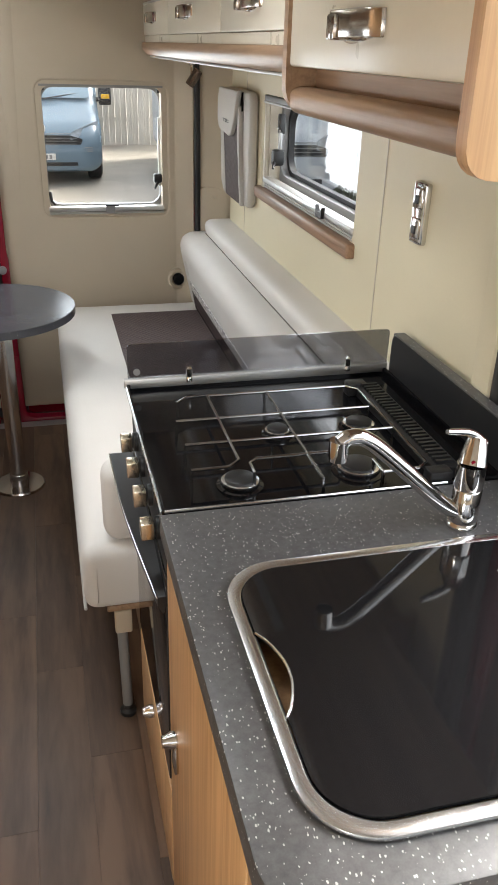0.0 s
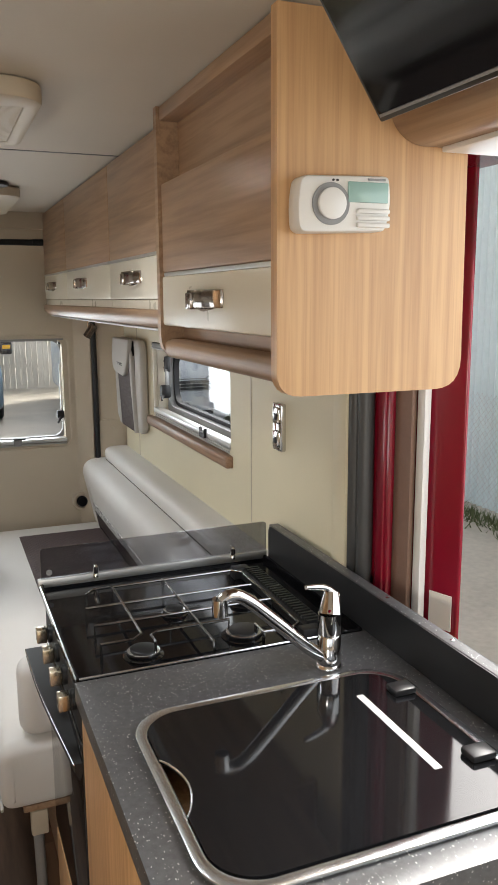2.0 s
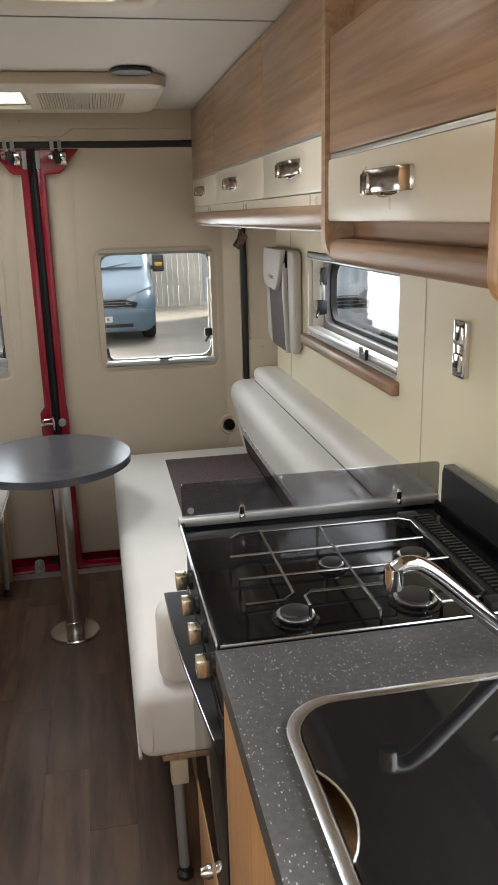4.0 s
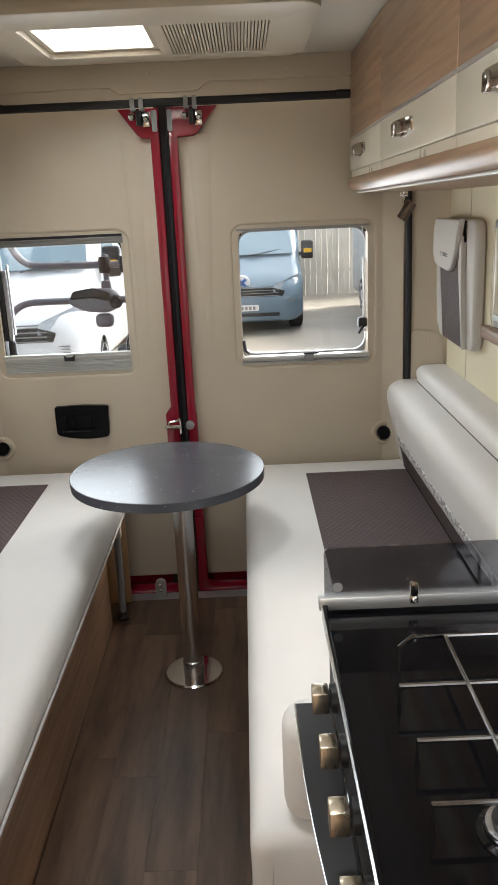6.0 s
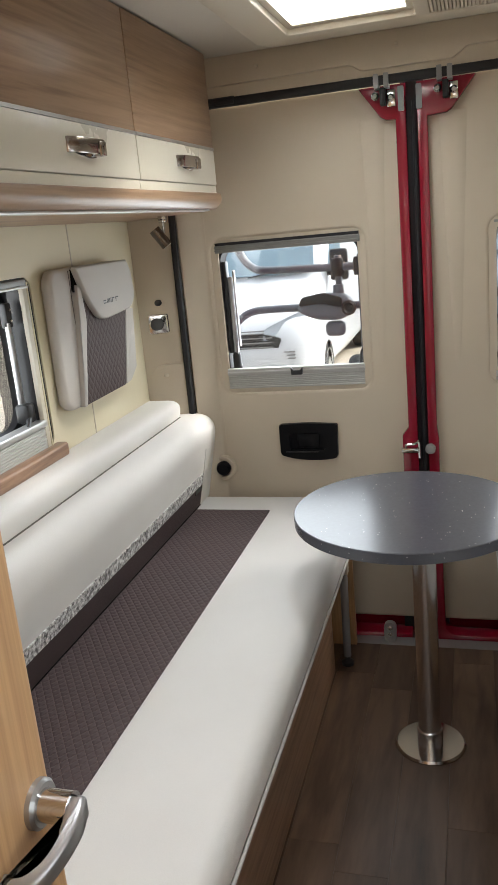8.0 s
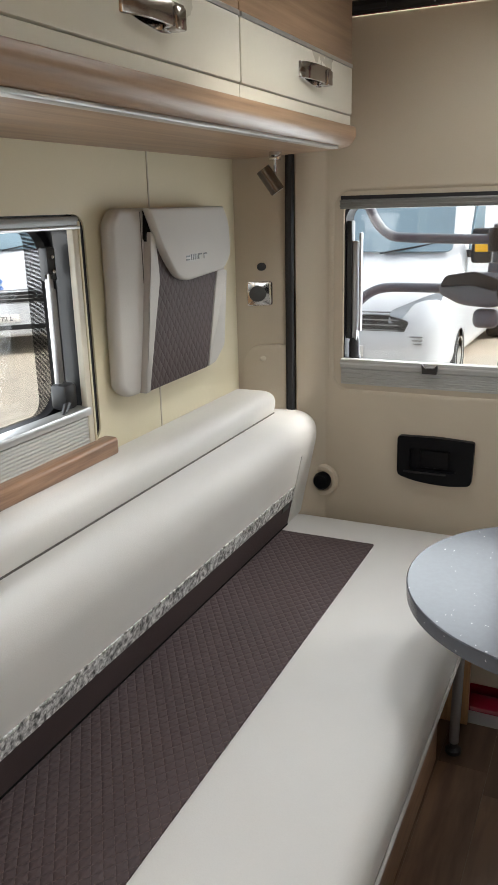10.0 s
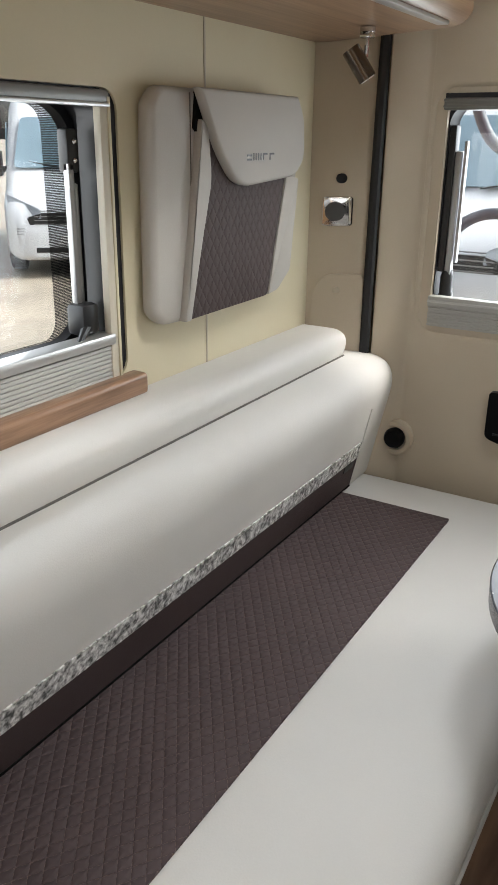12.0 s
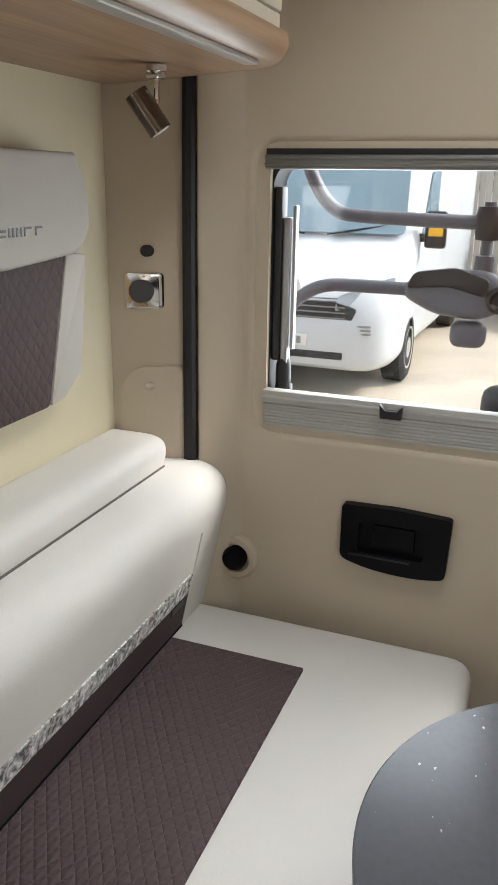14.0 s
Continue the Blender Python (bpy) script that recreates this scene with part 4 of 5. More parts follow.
roof_vent("roof_vent", (-0.36, 0.46, 2.12, 2.76), VENT_R, (0.085, 0.345, 2.29, 2.67))
fv = roof_vent("roof_vent", (-0.25, 0.365, 0.82, 1.30), VENT_F, (0.300, 0.335, 0.90, 1.23))
part("blind_rail", box(-0.158, 0.283, 0.957, 1.01, CEIL - 0.028, CEIL - 0.016, 0.003), "grey_plastic", fv)
spk = part("speaker", turned(0.356, 2.075, [(0.056, CEIL - 0.001), (0.060, CEIL - 0.006), (0.056, CEIL - 0.012), (0.02, CEIL - 0.014)], 32), "black")
tagged(spk, "black round flat speaker on the ceiling", "speaker")

# ---- wall cabinet over the worktop ----
wc = thing("wall_cabinet", (0.76, 0.66, 1.40), "oak wall cabinet with cream flap over the worktop", "wall cabinet")
part("side_panel", plate("y", 0.372, 0.392, rounded([(0.580, 1.392), (0.872, 1.392), (0.868, 1.72), (0.866, CEIL - 0.002), (0.580, CEIL - 0.002)], [0.035, 0.045, 0, 0, 0], 6)), "oak_v", wc)
part("side_panel", plate("y", 0.945, 0.965, rounded([(0.582, 1.405), (XR - 0.002, 1.405), (XR - 0.002, CEIL - 0.002), (0.582, CEIL - 0.002)], [0.045, 0, 0, 0], 6)), "oak", wc)
part("back_box", box(0.645, 0.864, 0.392, 0.945, 1.42, CEIL - 0.002), "oak", wc)
part("top_rail", box(0.588, 0.645, 0.392, 0.945, 1.852, CEIL - 0.002, 0.002), "oak", wc)
part("upper_panel", box(0.626, 0.645, 0.392, 0.945, 1.730, 1.852), "oak", wc)
part("door", box(0.588, 0.626, 0.393, 0.944, 1.572, 1.738, 0.004), "oak", wc)
fl = part("flap", box(0.586, 0.626, 0.393, 0.944, 1.470, 1.564, 0.005), "cream", wc, "cream lower flap")
part("flap_edge", box(0.590, 0.610, 0.393, 0.944, 1.564, 1.5715, 0.002), "alloy", wc)
pull(fl, 0.586, 1, 0.655, 1.522)
part("recess", box(0.630, 0.645, 0.392, 0.945, 1.436, 1.480), "oak", wc)
part("bottom_rail", plate("y", 0.392, 0.945, rounded([(0.590, 1.408), (0.625, 1.402), (0.70, 1.405), (0.70, 1.440), (0.605, 1.443), (0.590, 1.438)], [0.014, 0, 0, 0, 0, 0.012], 5)), "oak", wc)
part("bottom", box(0.66, 0.862, 0.392, 0.945, 1.405, 1.42), "oak", wc)

def alarm_part(nm, bm, mat, parent):
    """The alarm's parts, drawn 4 % large, at their true size."""
    for v in bm.verts:
        v.co.x, v.co.z = 0.163 + (v.co.x - 0.163) * 0.962, 1.524 + (v.co.z - 1.524) * 0.962
    return part(nm, bm, mat, parent)


al = thing("alarm", (0.68, 0.37, 1.60), "white gas alarm with round speaker and green display", "alarm")
alarm_part("body", plate("y", 0.338, 0.372, rounded([(0.613, 1.606), (0.742, 1.610), (0.750, 1.645), (0.746, 1.682), (0.615, 1.678), (0.610, 1.64)], [0.012, 0.008, 0.02, 0.008, 0.012, 0.02], 5), (), None, 0.005), "white_plastic", al)
alarm_part("speaker_ring", turned(0.657, 1.643, [(0.027, 0.340), (0.027, 0.3355), (0.021, 0.3355)], 32, "y"), "grey_plastic", al)
alarm_part("speaker", turned(0.657, 1.643, [(0.020, 0.336), (0.020, 0.331), (0.016, 0.329)], 32, "y"), "white_plastic", al)
alarm_part("display", box(0.682, 0.742, 0.3345, 0.339, 1.646, 1.672, 0.001), "display", al)
for i in range(3):
    alarm_part("rib", box(0.695, 0.744, 0.332, 0.339, 1.614 + i * 0.009, 1.620 + i * 0.009, 0.0015), "white_plastic", al)
for x in (0.660, 0.666):
    alarm_part("led", turned(x, 1.673, [(0.0015, 0.338), (0.0015, 0.3355)], 8, "y"), "black", al)
alarm_part("caption_bar", box(0.712, 0.738, 0.3355, 0.3385, 1.6745, 1.677), "grey_plastic", al)

# screen and locker over the side door
pm = thing("door_locker", (0.80, -0.12, 1.69), "oak locker over the side door with rounded edge", "locker")
part("body", plate("y", -0.62, 0.370, rounded([(0.742, 1.748), (0.775, 1.722), (0.935, 1.722), (0.935, CEIL - 0.002), (0.742, CEIL - 0.002)], [0.02, 0.03, 0, 0, 0], 6)), "oak", pm)
part("underside", box(0.82, 0.93, -0.60, 0.365, 1.715, 1.7225, 0.002), "white_plastic", pm)
tv = thing("screen", (0.60, 0.0, 1.8), "black glossy flip-down screen tilted under the ceiling", "screen")
d = Vector((-0.106, 0, 0.158)).normalized()
nrm = Vector((-0.158, 0, -0.106)).normalized()


def slab(y0, y1, a0, a1, h0, h1, r=0.0):
    bm = box(y0, y1, a0, a1, h0, h1, r)
    o = Vector((0.652, 0, 1.717))
    for v in bm.verts:
        v.co = o + Vector((0, v.co.x, 0)) + d * v.co.y + nrm * v.co.z
    bmesh.ops.recalc_face_normals(bm, faces=bm.faces[:])
    return bm


part("case", slab(-0.27, 0.245, 0.0, 0.175, -0.022, 0.0, 0.003), "black", tv)
part("glass", slab(-0.262, 0.237, 0.010, 0.168, -0.002, 0.0015), "black_glass", tv)
part("bezel", slab(-0.262, 0.237, 0.006, 0.009, -0.002, 0.002), "grey_plastic", tv)
part("arm", tube([(0.60, 0.0, 1.835), (0.745, 0.0, 1.850)], 0.012, 10), "black", tv)

# ---- kitchen ----
kit = thing("kitchen_unit", (0.6, 0.38, 0.0), "oak kitchen base unit with a plain door", "base cabinet")
part("carcass", plate("z", 0.0, 0.848, rounded([(0.372, 0.112), (0.93, 0.112), (0.93, 0.676), (0.372, 0.676)], [0.05, 0, 0, 0], 6)), "oak_v", kit)
part("door", box(0.350, 0.371, 0.175, 0.672, 0.05, 0.842, 0.003), "oak_v", kit)
part("corner_post", plate("z", 0.0, 0.848, rounded([(0.352, 0.108), (0.42, 0.105), (0.42, 0.111), (0.3715, 0.111), (0.3715, 0.172), (0.352, 0.172)], [0.03, 0, 0, 0.02, 0, 0], 6)), "oak_v", kit)
part("lock_plate", box(0.343, 0.3505, 0.585, 0.612, 0.452, 0.510, 0.003), "chrome", kit)
pl = part("push_lock", turned(0.600, 0.515, [(0.014, 0.350), (0.014, 0.340), (0.010, 0.332), (0.010, 0.326)], 20, "x"), "chrome", kit)
part("plinth", box(0.40, 0.93, 0.15, 0.67, -0.006, 0.0), "black", kit)

SINK = (0.394, 0.862, 0.112, 0.528)
wt = part("worktop", plate("z", 0.849, 0.885, rounded([(0.342, 0.066), (0.93, 0.066), (0.93, 0.678), (0.342, 0.678)], [0.06, 0, 0, 0], 8), [round_rect(0.407, 0.850, 0.125, 0.515, 0.065, 8)], None, 0.002), "worktop")
tagged(wt, "dark grey speckled laminate worktop with rounded corner", "worktop")
part("rear_strip", box(0.903, 0.93, 0.683, 1.138, 0.849, 0.885), "worktop", wt)
sp = thing("upstand", (0.915, 0.6, 0.885), "black upstand along the back of the worktop", "upstand")
part("board", plate("y", 0.066, 1.150, rounded([(0.902, 0.8855), (0.928, 0.8855), (0.928, 0.970), (0.902, 0.970)], [0, 0, 0.004, 0.003]), (), None), "worktop", sp)
part("end_cap", plate("x", 0.8995, 0.902, rounded([(0.070, 0.887), (1.150, 0.887), (1.150, 0.969), (0.070, 0.969)], [0, 0, 0.02, 0.0])), "black", sp)
for y in (0.18, 0.42, 0.62):
    part("screw", turned(0.915, y, [(0.004, 0.9695), (0.004, 0.9715), (0.002, 0.972)], 10), "steel", sp)

sk = thing("sink", (0.627, 0.33, 0.73), "stainless steel sink under a black glass lid", "sink")
part("rim", plate("z", 0.8855, 0.8925, round_rect(*SINK, 0.075, 10), [round_rect(0.411, 0.845, 0.129, 0.511, 0.063, 10)], None, 0.0025), "steel", sk)
bowl = bmesh.new()
rings = []
for gap, z in ((0.0, 0.886), (0.004, 0.80), (0.03, 0.745), (0.10, 0.740)):
    rings.append([bowl.verts.new((u, v, z)) for u, v in round_rect(0.414 + gap, 0.842 - gap, 0.132 + gap, 0.508 - gap, 0.06, 6)])
for a, b in zip(rings, rings[1:]):
    for i in range(len(a)):
        bowl.faces.new((a[i], a[(i + 1) % len(a)], b[(i + 1) % len(a)], b[i]))
bowl.faces.new(rings[-1])
part("bowl", bowl, "satin", sk)
lid_pts = [p for p in round_rect(0.4115, 0.8425, 0.1315, 0.5085, 0.061, 10) if not (p[0] < 0.43 and 0.255 < p[1] < 0.392)]
k = max(range(len(lid_pts)), key=lambda i: (lid_pts[i][0] < 0.4116) * (1 + (lid_pts[i][1] > 0.392)) * (1 - lid_pts[i][1]))
top_i = [i for i, p in enumerate(lid_pts) if p[0] < 0.4116 and p[1] > 0.392]
cut = [(0.4115 + 0.021 * math.sin(math.pi * j / 10) ** 0.8, 0.390 - 0.130 * j / 10) for j in range(11)]
at = max(top_i) + 1
lid_pts = lid_pts[:at] + cut + lid_pts[at:]
lid = part("lid", plate("z", 0.889, 0.8938, lid_pts), "black_glass", sk, "black glass lid with a finger cut-out")
part("cut_edge", tube([(u, v, 0.8935) for u, v in cut], 0.0016, 6), "steel", lid)
part("label_strip", box(0.751, 0.763, 0.228, 0.443, 0.8938, 0.8946), "white_plastic", lid, "white paper strip on the lid")
for y in (0.233, 0.430):
    part("hinge", box(0.806, 0.846, y - 0.016, y + 0.016, 0.8935, 0.905, 0.004), "black", sk)

tp = thing("tap", (0.766, 0.567, 0.885), "chrome mixer tap with a long swivel spout", "tap")
part("base", turned(0.766, 0.567, [(0.024, 0.8855), (0.024, 0.890), (0.021, 0.894)], 28), "chrome", tp)
part("body", turned(0.766, 0.567, [(0.0205, 0.893), (0.0205, 0.945), (0.019, 0.947), (0.0205, 0.949), (0.0205, 0.985)], 28), "chrome", tp)
capa, capb = Vector((0.768, 0.569, 0.982)), Vector((0.776, 0.580, 1.018))
part("cap", tube([capa, capa.lerp(capb, 0.6), capb], (0.0205, 0.013), 24), "chrome", tp)
part("spout", tube([(0.758, 0.567, 0.905), (0.728, 0.566, 0.925), (0.66, 0.563, 0.990), (0.60, 0.560, 1.045), (0.575, 0.559, 1.048), (0.563, 0.558, 1.040)], (0.012, 0.011), 16, None, 3), "chrome", tp)
part("nozzle", turned(0.562, 0.558, [(0.013, 1.045), (0.0135, 1.028), (0.0125, 1.016), (0.009, 1.015)], 20), "chrome", tp)
part("lever", tube([(0.786, 0.580, 1.008), (0.765, 0.578, 1.028), (0.735, 0.573, 1.034), (0.722, 0.571, 1.036)], (0.008, 0.0035), 12, None, 2), "chrome", tp)
part("marker", turned(0.760, 0.993, [(0.003, 0.556), (0.003, 0.5535)], 10, "y"), "red", tp, "small red hot-water dot")

# folded worktop flap at the unit's end
fp = thing("worktop_flap", (0.66, 0.09, 0.5), "speckled grey hinged worktop flap hanging down", "worktop flap")
part("board", box(0.475, 0.90, 0.070, 0.098, 0.42, 0.795, 0.003), "worktop", fp)
for x in (0.55, 0.80):
    part("hinge", box(x - 0.012, x + 0.012, 0.090, 0.111, 0.79, 0.848, 0.002), "alloy", fp)

ck = thing("cooker", (0.62, 0.93, 0.30), "black built-in cooker with gas hob and glass lid", "cooker")
part("body", box(0.372, 0.898, 0.690, 1.138, 0.30, 0.852), "black", ck)
part("hob", plate("z", 0.853, 0.873, round_rect(0.352, 0.894, 0.686, 1.172, 0.004)), "hob_glass", ck, "black glass gas hob")
part("hob_rim", plate("z", 0.862, 0.888, round_rect(0.346, 0.900, 0.680, 1.178, 0.006), [round_rect(0.351, 0.895, 0.686, 1.168, 0.010)], None, 0.002), "hob_glass", ck, "raised black rim of the hob")
part("front_edge", tube([(0.347, 0.685, 0.884), (0.347, 1.174, 0.884)], 0.003, 6), "steel", ck)
part("near_edge", tube([(0.350, 0.681, 0.887), (0.80, 0.681, 0.887)], 0.0025, 6), "steel", ck)
part("control_panel", box(0.352, 0.371, 0.692, 1.138, 0.765, 0.861, 0.003), "black", ck)
for y in (0.752, 0.853, 0.954, 1.055):
    kb = part("knob", turned(y, 0.816, [(0.019, 0.352), (0.019, 0.345), (0.012, 0.343), (0.012, 0.340)], 20, "x"), "black", ck)
    part("grip", box(0.321, 0.342, y - 0.013, y + 0.013, 0.801, 0.831, 0.002), "bronze", kb, "bronze coloured knob face")
od = part("oven_door", box(0.350, 0.371, 0.694, 1.138, 0.315, 0.760, 0.003), "black_glass", ck, "black glass oven door")
bar = []
for i in range(13):
    u = i / 12
    bar.append((0.338 - 0.034 * u - 0.010 * math.sin(math.pi * u), 0.694 + u * 0.441, 0.754 - 0.030 * (1 - u) ** 3))
hb = bmesh.new()
for i, (x, y, z) in enumerate(bar):
    for a, b in ((x, z), (x, z - 0.018), (x + 0.008, z - 0.034), (0.352, z - 0.018), (0.352, z)):
        hb.verts.new((a, y, b))
hb.verts.ensure_lookup_table()
for i in range(12):
    for j in range(5):
        a, b = i * 5 + j, i * 5 + (j + 1) % 5
        hb.faces.new((hb.verts[a], hb.verts[b], hb.verts[b + 5], hb.verts[a + 5]))
hb.faces.new([hb.verts[j] for j in range(5)]), hb.faces.new([hb.verts[60 + j] for j in range(4, -1, -1)])
bmesh.ops.recalc_face_normals(hb, faces=hb.faces[:])
part("handle", hb, "black", od, "black bowed oven handle")
part("lip", tube([(x - 0.001, y, z - 0.001) for x, y, z in bar], 0.0015, 6), "steel", od)
part("drawer_gap", box(0.360, 0.372, 0.694, 1.138, 0.300, 0.314), "black", ck)
# burners and pan supports
for x, y, r in ((0.482, 0.760, 0.029), (0.685, 0.770, 0.034), (0.590, 0.925, 0.022), (0.745, 0.925, 0.028)):
    b = part("burner", turned(x, y, [(r * 1.3, 0.8730), (r * 1.3, 0.8745), (r * 1.08, 0.8765), (r * 1.08, 0.8815), (r, 0.8825)], 36), "black_glass", ck)
    part("ring", turned(x, y, [(r * 1.04, 0.8810), (r * 1.04, 0.8835), (r * 0.9, 0.8845)], 36), "steel", b)
    part("cap", turned(x, y, [(r * 0.86, 0.8840), (r * 0.86, 0.8875), (r * 0.7, 0.8895)], 36), "black", b)
SUP = (
    [(0.405, 0.765), (0.465, 0.765), (0.485, 0.785), (0.485, 1.045), (0.445, 1.045), (0.425, 1.025)],
    [(0.410, 0.852), (0.560, 0.852)],
    [(0.410, 0.945), (0.770, 0.945)],
    [(0.500, 0.740), (0.500, 0.770), (0.515, 0.785), (0.660, 0.785)],
    [(0.600, 0.700), (0.600, 1.050)],
    [(0.560, 0.852), (0.780, 0.852)],
    [(0.485, 1.045), (0.760, 1.045), (0.780, 1.025), (0.780, 0.720), (0.760, 0.705), (0.700, 0.705)],
    [(0.700, 0.705), (0.700, 0.745)],
)
for pts in SUP:
    z = 0.9045
    part("pan_support", tube([(pts[0][0], pts[0][1], 0.873), *[(u, v, z) for u, v in pts], (pts[-1][0], pts[-1][1], 0.873)], 0.0030, 8), "wire", ck)
vt = part("rear_vent", box(0.794, 0.842, 0.715, 1.070, 0.8725, 0.894, 0.002), "black", ck)
for i in range(26):
    y = 0.728 + i * 0.0132
    part("fin", box(0.803, 0.835, y, y + 0.006, 0.8935, 0.900), "black", vt, "", False)
for y in (0.703, 1.075):
    part("vent_stop", box(0.775, 0.815, y - 0.014, y + 0.014, 0.8725, 0.901, 0.004), "black", ck)
gl = part("glass_lid", plate("y", 1.1695, 1.1745, rounded([(0.350, 0.897), (0.902, 0.897), (0.902, 0.972), (0.350, 0.970)], [0, 0, 0.008, 0.010])), "smoked", ck, "smoked glass hob lid standing upright")
gl.visible_shadow = False
part("lid_rail", box(0.342, 0.902, 1.165, 1.179, 0.8785, 0.898, 0.002), "alloy", gl)
for x in (0.472, 0.810):
    part("lid_hinge", turned(x, 1.163, [(0.0065, 0.889), (0.0065, 0.897), (0.005, 0.899), (0.0068, 0.902), (0.0068, 0.916), (0.003, 0.920)], 16), "chrome", gl)
part("lid_mark", turned(0.368, 0.912, [(0.007, 1.1693), (0.007, 1.1685), (0.005, 1.1685)], 20, "y"), "grey_plastic", gl)

dr = thing("oven_drawer", (0.6, 0.93, 0.0), "oak drawer unit under the oven", "drawer unit")
part("body", box(0.372, 0.92, 0.682, 1.138, 0.0, 0.298), "oak_v", dr)
part("front", box(0.350, 0.371, 0.686, 1.138, 0.04, 0.296, 0.003), "oak_v", dr)
part("push_lock", turned(0.915, 0.262, [(0.014, 0.350), (0.014, 0.340), (0.010, 0.332), (0.010, 0.326)], 20, "x"), "chrome", dr)

so = thing("power_socket", (0.93, 1.16, 1.21), "chrome double power socket plate on the wall", "socket")
part("plate", plate("x", 0.928, XR + 0.001, round_rect(1.135, 1.190, 1.152, 1.270, 0.006), (), None, 0.003), "chrome", so)
for z in (1.182, 1.240):
    part("insert", plate("x", 0.9235, 0.929, round_rect(1.144, 1.181, z - 0.021, z + 0.021, 0.006), (), None, 0.003), "chrome", so)
    part("slot", box(0.9215, 0.9238, 1.155, 1.170, z - 0.010, z + 0.006, 0.0008), "black", so)

# ---- settees ----
def settee(s):
    label = "long bench settee with pale leatherette cushions"
    X = lambda x: mx_(x, s)
    xs = lambda a, b: (min(X(a), X(b)), max(X(a), X(b)))
    t = thing("settee", (X(-0.55), 2.0, 0.0), label, "settee", "facing settees")
    y0, y1 = (1.06, 2.955) if s < 0 else (1.150, 2.945)
    front = -0.199 if s < 0 else 2 * MID - 0.232
    low = 0.405 if s < 0 else 0.345
    prof = rounded([(X(front), low), (X(front + 0.004), 0.515), (X(-0.86), 0.515), (X(-0.86), low)], [0.034, 0.048, 0, 0], 6)
    bm = plate("y", y0, y1, prof, (), None, 0.03, 4)
    seat = part("seat_cushion", bm, "seat", t)
    inner = -0.464 if s < 0 else 2 * MID - 0.443
    my = 2.800
    part("quilted_panel", plate("z", 0.514, 0.5185, rounded([xs(inner, -0.735)[0:1] + (y0 + 0.02,), (xs(inner, -0.735)[1], y0 + 0.02), (xs(inner, -0.735)[1], my), (xs(inner, -0.735)[0], my)], 0.004)), "quilt_flat", seat, "dark brown quilted cloth panel")
    loop = [(X(front) - s * 0.0, y0 + 0.004, low + 0.012), (X(front), y1 - 0.02, low + 0.012)]
    part("piping", tube(loop, 0.004, 6), "piping", seat)
    # lower back cushion
    p = rounded([(X(-0.717), 0.517), (X(-0.655), 0.806), (X(-0.862), 0.812), (X(-0.862), 0.517)], [0, 0.085, 0, 0], 12)
    bm = plate("y", y0 + 0.01, 2.978, p, (), None, 0.038, 5)
    back = part("back_cushion", bm, "seat", t)
    ye = 2.842
    face = lambda z: -0.717 + 0.062 * (z - 0.517) / 0.289

    def strip(nm, z0, z1, ya, yb, proud, mat, lab=""):
        q = [(X(face(z0) - 0.004), z0), (X(face(z1) - 0.004), z1), (X(face(z1) + proud), z1), (X(face(z0) + proud), z0)]
        part(nm, plate("y", ya, yb, q), mat, back, lab)

    strip("brown_band", 0.5185, 0.592, y0 + 0.04, ye, 0.0020, "brown_fabric", "dark brown cloth band")
    strip("ribbon", 0.592, 0.630, y0 + 0.04, ye, 0.0028, "trim", "silver patterned ribbon trim")
    strip("maker_tag", 0.575, 0.590, 2.775, 2.822, 0.0040, "black")
    # black line painting the dark of the fold behind the seat
    part("crease_shade", tube([(X(face(0.5185) + 0.002), y0 + 0.04, 0.519), (X(face(0.5185) + 0.002), ye, 0.519)], 0.0026, 6), "shade_black", back)
    part("seam", tube([(X(face(0.53) + 0.001), 2.850, 0.53), (X(face(0.71) + 0.001), 2.850, 0.71)], 0.0014, 6), "seat", back)
    # upper bolster
    p = rounded([(X(-0.790), 0.750), (X(-0.745), 0.870), (X(-0.867), 0.870), (X(-0.867), 0.750)], [0, 0.062, 0, 0], 12)
    bm = plate("y", y0 + 0.01, 2.905, p, (), None, 0.03, 5)
    part("top_bolster", bm, "seat", t)
    # dark line in place of the shadowed gap between back cushion and bolster
    part("cushion_gap_shade", tube([(X(-0.766), y0 + 0.03, 0.8105), (X(-0.766), 2.885, 0.8105)], 0.0020, 6), "seam", t)
    # base
    if s < 0:
        part("seat_board", box(*xs(-0.215, -0.86), y0, 2.93, 0.385, 0.403, 0.003), "oak", t)
        # darker wood here puts the shade under the seat into the colour
        part("front_panel", box(*xs(-0.272, -0.287), y0, 2.72, 0.0, 0.385), "walnut", t)
        part("end_board", box(*xs(-0.225, -0.40), 2.885, 2.903, 0.0, 0.385, 0.002), "oak_v", t)
        lx, ly, top = -0.238, 2.766, 0.385
    else:
        part("seat_board", box(*xs(-0.20, -0.86), y0 + 0.02, 2.93, 0.326, 0.343, 0.003), "oak", t)
        part("front_panel", box(*xs(-0.30, -0.315), y0 + 0.10, 2.70, 0.0, 0.326), "oak", t)
        lx, ly, top = -0.236, 1.182, 0.326
    leg = part("leg", tube([(X(lx), ly, 0.03), (X(lx) - s * 0.004, ly, top - 0.05)], 0.0125, 14), "grey_plastic", t, "grey folding support leg")
    part("leg_bracket", box(X(lx) - 0.02, X(lx) + 0.02, ly - 0.014, ly + 0.014, top - 0.065, top, 0.005), "cream_plastic", leg)
    part("foot", turned(X(lx), ly, [(0.020, 0.0), (0.020, 0.010), (0.010, 0.016), (0.007, 0.032)], 18), "black", leg)
    return t


settee(-1)
settee(1)
cu = thing("arm_cushion", (0.45, 1.20, 0.515), "small pale cushion standing at the settee's end", "cushion")
